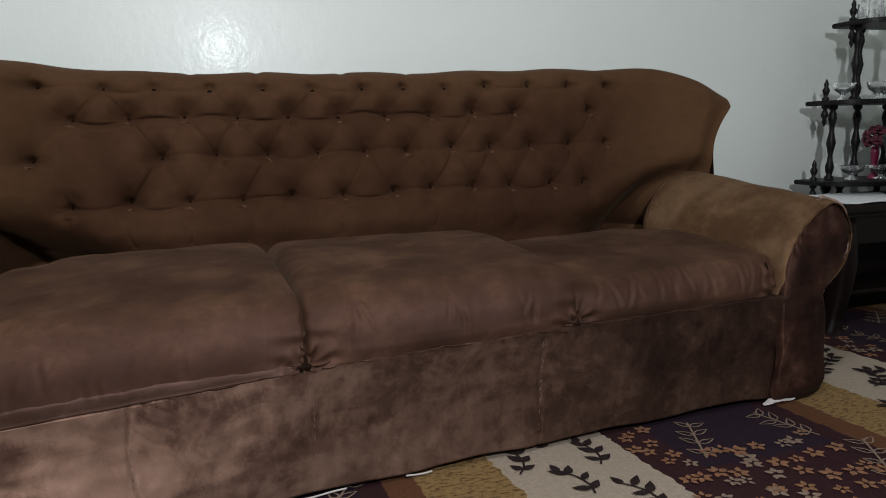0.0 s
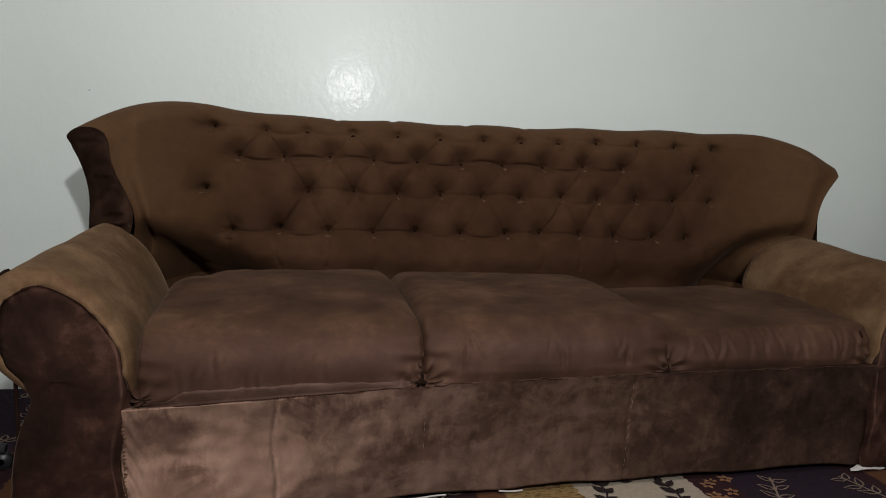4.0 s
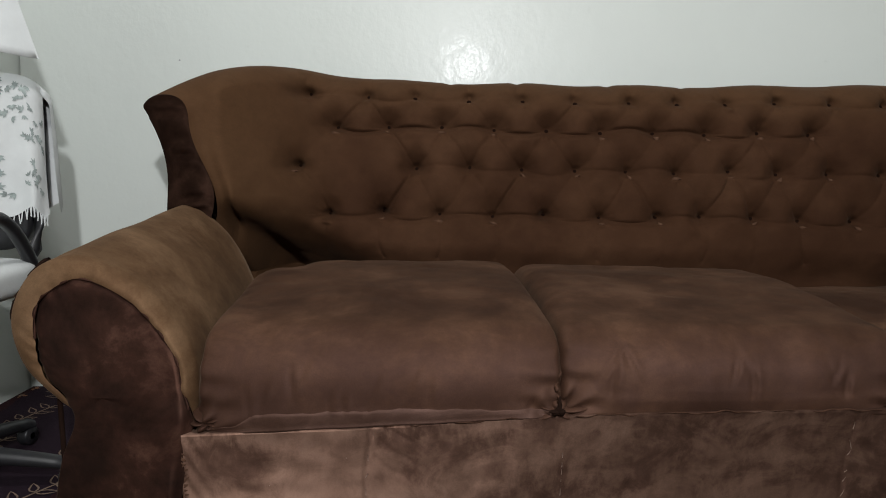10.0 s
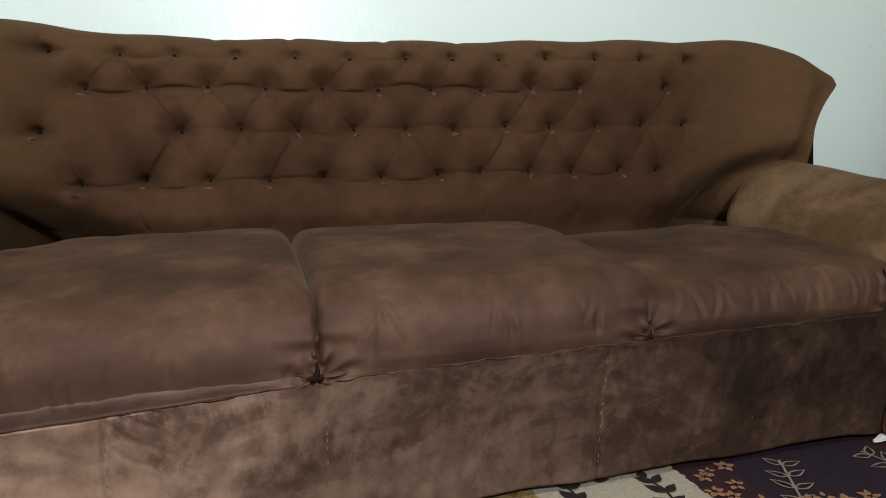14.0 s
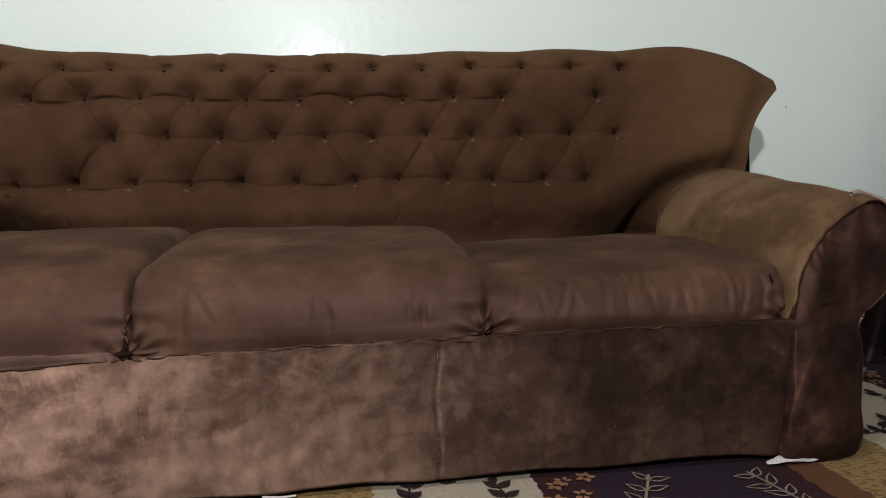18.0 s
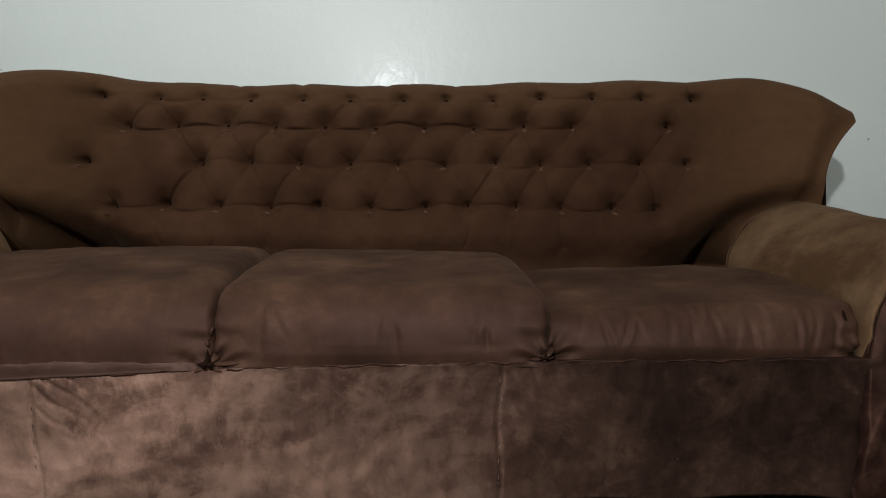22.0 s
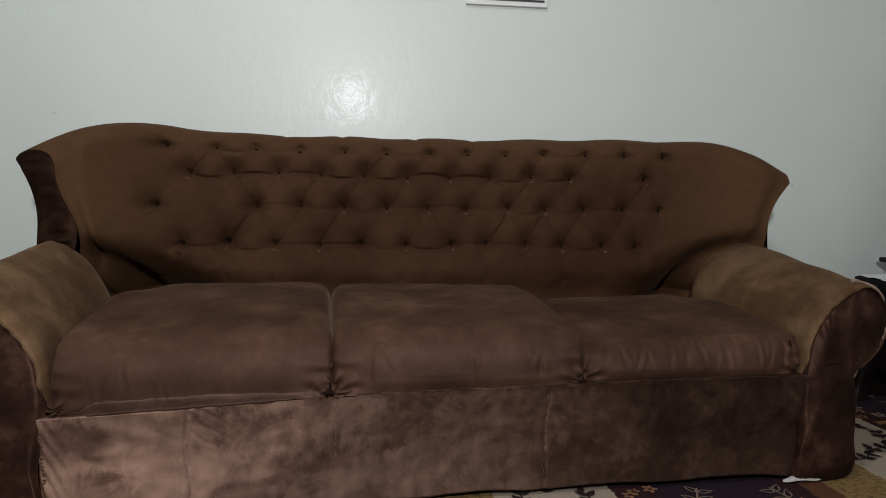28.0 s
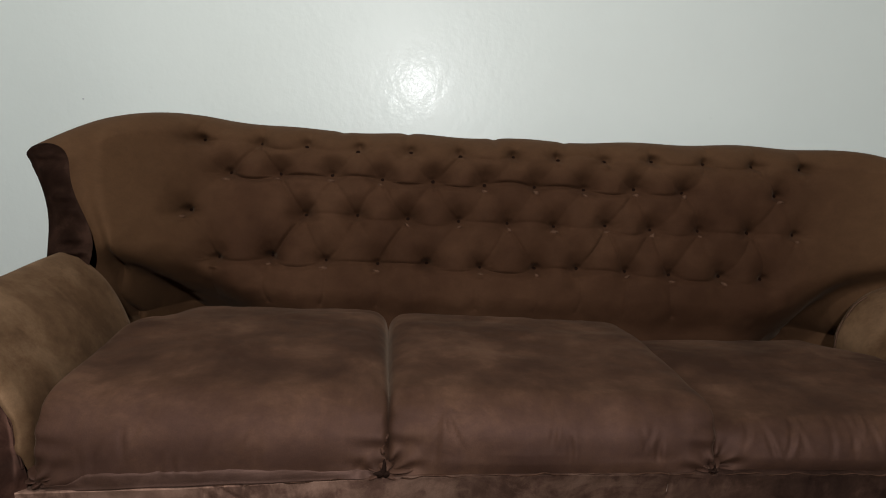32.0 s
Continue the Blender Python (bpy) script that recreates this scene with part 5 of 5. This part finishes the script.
def bowl(r, high):
    return lathe("bowl", [(r * 0.45, 0), (r * 0.5, 0.004), (r * 0.2, 0.012), (r * 0.2, high * 0.35), (r * 0.7, high * 0.6), (r, high), (r * 0.94, high), (r * 0.62, high * 0.62), (0.0005, high * 0.42)], GLASS, 20)


def stands(mesh, name, label, x, y, z, category, group):
    ob = tagged(new(name, mesh), label, category, group)
    ob.matrix_world = Matrix.Translation((RACK_X + x, 0.80 + y, z))
    return ob


GLASSES = (tumbler(0.026, 0.075), tumbler(0.022, 0.095))
for k, (x, y) in enumerate(((-0.125, 0.02), (-0.075, -0.02), (-0.03, 0.05), (0.02, -0.03), (0.07, 0.03), (0.12, 0.02))):
    stands(GLASSES[k % 2], "drinking_glass", "clear drinking glass on the rack's top shelf", x, y, 1.1165, "glass", "glasses on the rack")
BOWL = bowl(0.045, 0.065)
for x, y in ((-0.185, 0.03), (-0.09, -0.04), (0.02, 0.02), (0.13, -0.02)):
    stands(BOWL, "glass_bowl", "clear footed glass bowl on the middle shelf", x, y, 0.8165, "bowl", "bowls on the rack")
LOW_BOWL = bowl(0.052, 0.055)
for x, y in ((-0.165, -0.02), (-0.05, -0.05), (0.07, -0.03)):
    stands(LOW_BOWL, "glass_bowl", "clear footed glass bowl on the low shelf", x, y, 0.5085, "bowl", "bowls on the rack")

vase = thing("flower_vase", "slender magenta vase holding a round dark red flower head", "vase", Matrix.Translation((RACK_X - 0.045, 0.79, 0.5085)))
part("body", lathe("body", [(0.022, 0), (0.024, 0.004), (0.010, 0.02), (0.012, 0.06), (0.016, 0.10), (0.013, 0.125), (0.011, 0.125)], MAGENTA, 18), vase)


def flower_head():
    bm = bmesh.new()
    turn = random.Random(8)
    for k in range(150):
        a, h = turn.uniform(0, 6.283), turn.uniform(-0.75, 1)
        d = Vector((math.cos(a) * math.sqrt(1 - h * h), math.sin(a) * math.sqrt(1 - h * h), h))
        m = Matrix.Translation(d * turn.uniform(0.038, 0.048) * Vector((1.0, 1.0, 0.8)).length / 1.62) @ d.to_track_quat("Z", "Y").to_matrix().to_4x4() @ Matrix.Diagonal((1, 0.7, 0.35, 1))
        bmesh.ops.create_icosphere(bm, subdivisions=1, radius=0.011, matrix=m)
    return bm_mesh("flower_head", bm, PETALS, True)


part("flower_head", flower_head(), vase, "round dark red flower head", Matrix.Translation((0, 0, 0.160)))

# ---- swivel chair under a printed cloth ----
CHAIR = pose(-1.545, 0.165, 0, 0, 0, 6)
chair = thing("swivel_chair", "black swivel chair covered with white printed cloth", "chair", CHAIR)
part("column", lathe("column", [(0.03, 0.05), (0.03, 0.16), (0.018, 0.16), (0.018, 0.38), (0.05, 0.385), (0.05, 0.40)], BLACK_PLASTIC, 16), chair)


def base_leg():
    rows = []
    for q in np.linspace(0, 1, 8):
        x, z, w, h = 0.02 + 0.245 * q, 0.085 - 0.035 * q ** 1.5, 0.026 - 0.008 * q, 0.022 - 0.009 * q
        rows.append([(x, w * math.cos(a), z + h * math.sin(a)) for a in np.linspace(0, 2 * math.pi, 10, endpoint=False)])
    verts, faces = grid(np.array(rows), close_v=True)
    faces += [tuple(range(10))[::-1], tuple(70 + k for k in range(10))]
    return mesh_of("base_leg", verts, faces, BLACK_PLASTIC)


BASE_LEG = base_leg()
CASTER = lathe("caster", [(0.008, -0.014), (0.021, -0.013), (0.023, -0.008), (0.023, 0.008), (0.021, 0.013), (0.008, 0.014)], BLACK_PLASTIC, 16)
for k in range(5):
    turn = 5 + 72 * k
    leg = part("base_leg", BASE_LEG, chair, "", pose(0, 0, 0, 0, 0, turn))
    part("caster", CASTER, leg, "", pose(0.255, 0, 0.024, 90, 0, 0))


def padded(name, size, mat, seed):
    bm = bmesh.new()
    bmesh.ops.create_cube(bm, size=1)
    bmesh.ops.subdivide_edges(bm, edges=bm.edges[:], cuts=9, use_grid_fill=True)
    for v in bm.verts:
        d = Vector([c * 2 for c in v.co])
        far = (abs(d.x) ** 5 + abs(d.y) ** 5 + abs(d.z) ** 5) ** 0.2
        v.co = Vector((d.x / far * size[0] / 2, d.y / far * size[1] / 2, d.z / far * size[2] / 2))
        v.co.z += 0.004 * noise.noise(v.co * 9 + Vector((seed, 0, 0)))
    return bm_mesh(name, bm, mat, True)


part("seat", padded("seat", (0.36, 0.36, 0.08), SHIRT, 2.0), chair, "seat under a white cover", Matrix.Translation((0, -0.03, 0.445)))
part("backrest", padded("backrest", (0.31, 0.06, 0.37), BLACK_PLASTIC, 5.0), chair, "", pose(0, 0.165, 0.675, -4, 0, 0))
for side in (-1, 1):
    loop = [(side * (0.155 + 0.012 * math.sin(q * math.pi)), 0.14 - 0.20 * math.sin(q * 1.5), 0.42 + 0.16 * math.sin(q * 2.2) ** 0.8) for q in np.linspace(0.02, 1, 16)]
    part("armrest", tube("armrest", loop, 0.014, BLACK_PLASTIC, 10), chair, "curved black armrest")
rest = [(0.158, 0.155, 0.62), (0.163, 0.15, 0.56), (0.158, 0.13, 0.50), (0.140, 0.10, 0.455), (0.11, 0.07, 0.42)]
part("bracket", tube("bracket", rest, [0.010, 0.013, 0.014, 0.013, 0.011], BLACK_PLASTIC, 10), chair, "curved black bracket below the cloth")


def drape(u, v):
    """The cloth over the chair's back: u round from one side to the other, v from the top down."""
    a = u * math.pi / 2
    wide = 0.172 + 0.012 * v + 0.006 * math.sin(9 * u + 3 * v) * v
    x = wide * math.copysign(abs(math.sin(a)) ** 0.75, a)
    y = 0.165 - 0.050 * abs(math.cos(a)) ** 0.6 - 0.012 * v * math.sin(7 * u) ** 2 + 0.035 * (v - 0.5) * -0.2
    z = 0.875 - 0.295 * v - 0.035 * abs(u) ** 3 * (1 - v) + 0.012 * v * math.sin(11 * u + 1)
    bend = max(0.0, 1 - v / 0.12)
    return np.array((x * (1 - 0.10 * bend ** 2), y + 0.045 * bend ** 2, z + 0.004 * bend))


def cloth_cover():
    us, vs = np.linspace(-1, 1, 60), np.linspace(0, 1, 36)
    front = np.array([[drape(u, v) for u in us] for v in vs])
    rear = front[::-1].copy()
    rear[..., 1] = 0.395 - rear[..., 1] - 0.03
    verts, faces = grid(np.concatenate([rear[:-1], front]))
    return mesh_of("printed_cloth", verts, faces, SHIRT)


cover = thing("printed_cloth", "white cloth with grey leaf print draped over the chair", "cloth", CHAIR)
part("cloth", cloth_cover(), cover)


def leaf_print():
    verts, faces = [], []
    pick = random.Random(3)
    for k in range(170):
        u0, v0, turn = pick.uniform(-0.92, 0.92), pick.uniform(0.03, 0.88), pick.uniform(0, 6.28)
        for j in range(pick.choice((3, 4, 5))):
            a = turn + (j - 1.5) * 0.75
            outline = leaf_outline(pick.uniform(0.010, 0.017), 0.0034, 6)
            ring = []
            for p in outline:
                du, dv = (math.cos(a) * p[0] - math.sin(a) * p[1]) / 0.23, (math.sin(a) * p[0] + math.cos(a) * p[1]) / 0.36
                u, v = max(-0.99, min(0.99, u0 + du)), max(0.01, min(0.985, v0 + dv))
                at = drape(u, v)
                away = np.array((math.sin(u * math.pi / 2), -math.cos(u * math.pi / 2), 0.0))
                ring.append(at + away * 0.0022)
            faces.append(tuple(range(len(verts), len(verts) + len(ring))))
            verts += ring
    return mesh_of("leaf_print", verts, faces, LEAF_INK, False)


tagged(part("leaf_print", leaf_print(), cover, "grey leaf print"), kind="stuff")
fringe_v, fringe_f = [], []
for u in np.linspace(-0.97, 0.97, 56):
    top = drape(u, 0.995)
    for d in (-0.0012, 0.0012):
        fringe_v += [top + (d, -0.001, 0), top + (d + 0.003 * math.sin(u * 90), -0.002, -0.022)]
    n = len(fringe_v)
    fringe_f.append((n - 4, n - 2, n - 1, n - 3))
tagged(part("fringe", mesh_of("fringe", fringe_v, fringe_f, SHIRT, False), cover, "short white fringe"), kind="stuff")

# ---- white cloth on a hook ----
hung = thing("hanging_cloth", "white cotton garment hanging in folds from a wall hook", "garment", Matrix.Translation((LEFT_X, 0.34, 1.80)))


def folds():
    rows = []
    for v in np.linspace(0, 1, 50):
        line = []
        for u in np.linspace(0, 1, 44):
            wide = 0.03 + 0.310 * v ** 0.8
            hem = -0.93 + 0.04 * u ** 1.3
            x = 0.025 + wide * u + 0.035 * v * u ** 4
            y = 0.022 * math.sin(u * 17 + 2.0 * v) * (0.3 + v) + 0.02 * math.sin(u * 7) - 0.06 * v
            line.append((x, y, -0.02 + (hem + 0.02) * v + 0.008 * math.sin(u * 17) * v))
        rows.append(line)
    p = np.array(rows)
    behind = p[::-1].copy()
    behind[..., 1] += 0.006
    verts, faces = grid(np.concatenate([p, behind]), close_u=True)
    return mesh_of("garment", verts, faces, SHIRT)


part("garment", folds(), hung)
part("hook", tube("hook", [(0.0, 0, 0), (0.03, 0, -0.004), (0.045, 0, 0.008), (0.047, 0, 0.024)], 0.004, METAL, 8), hung, "bent metal hook")
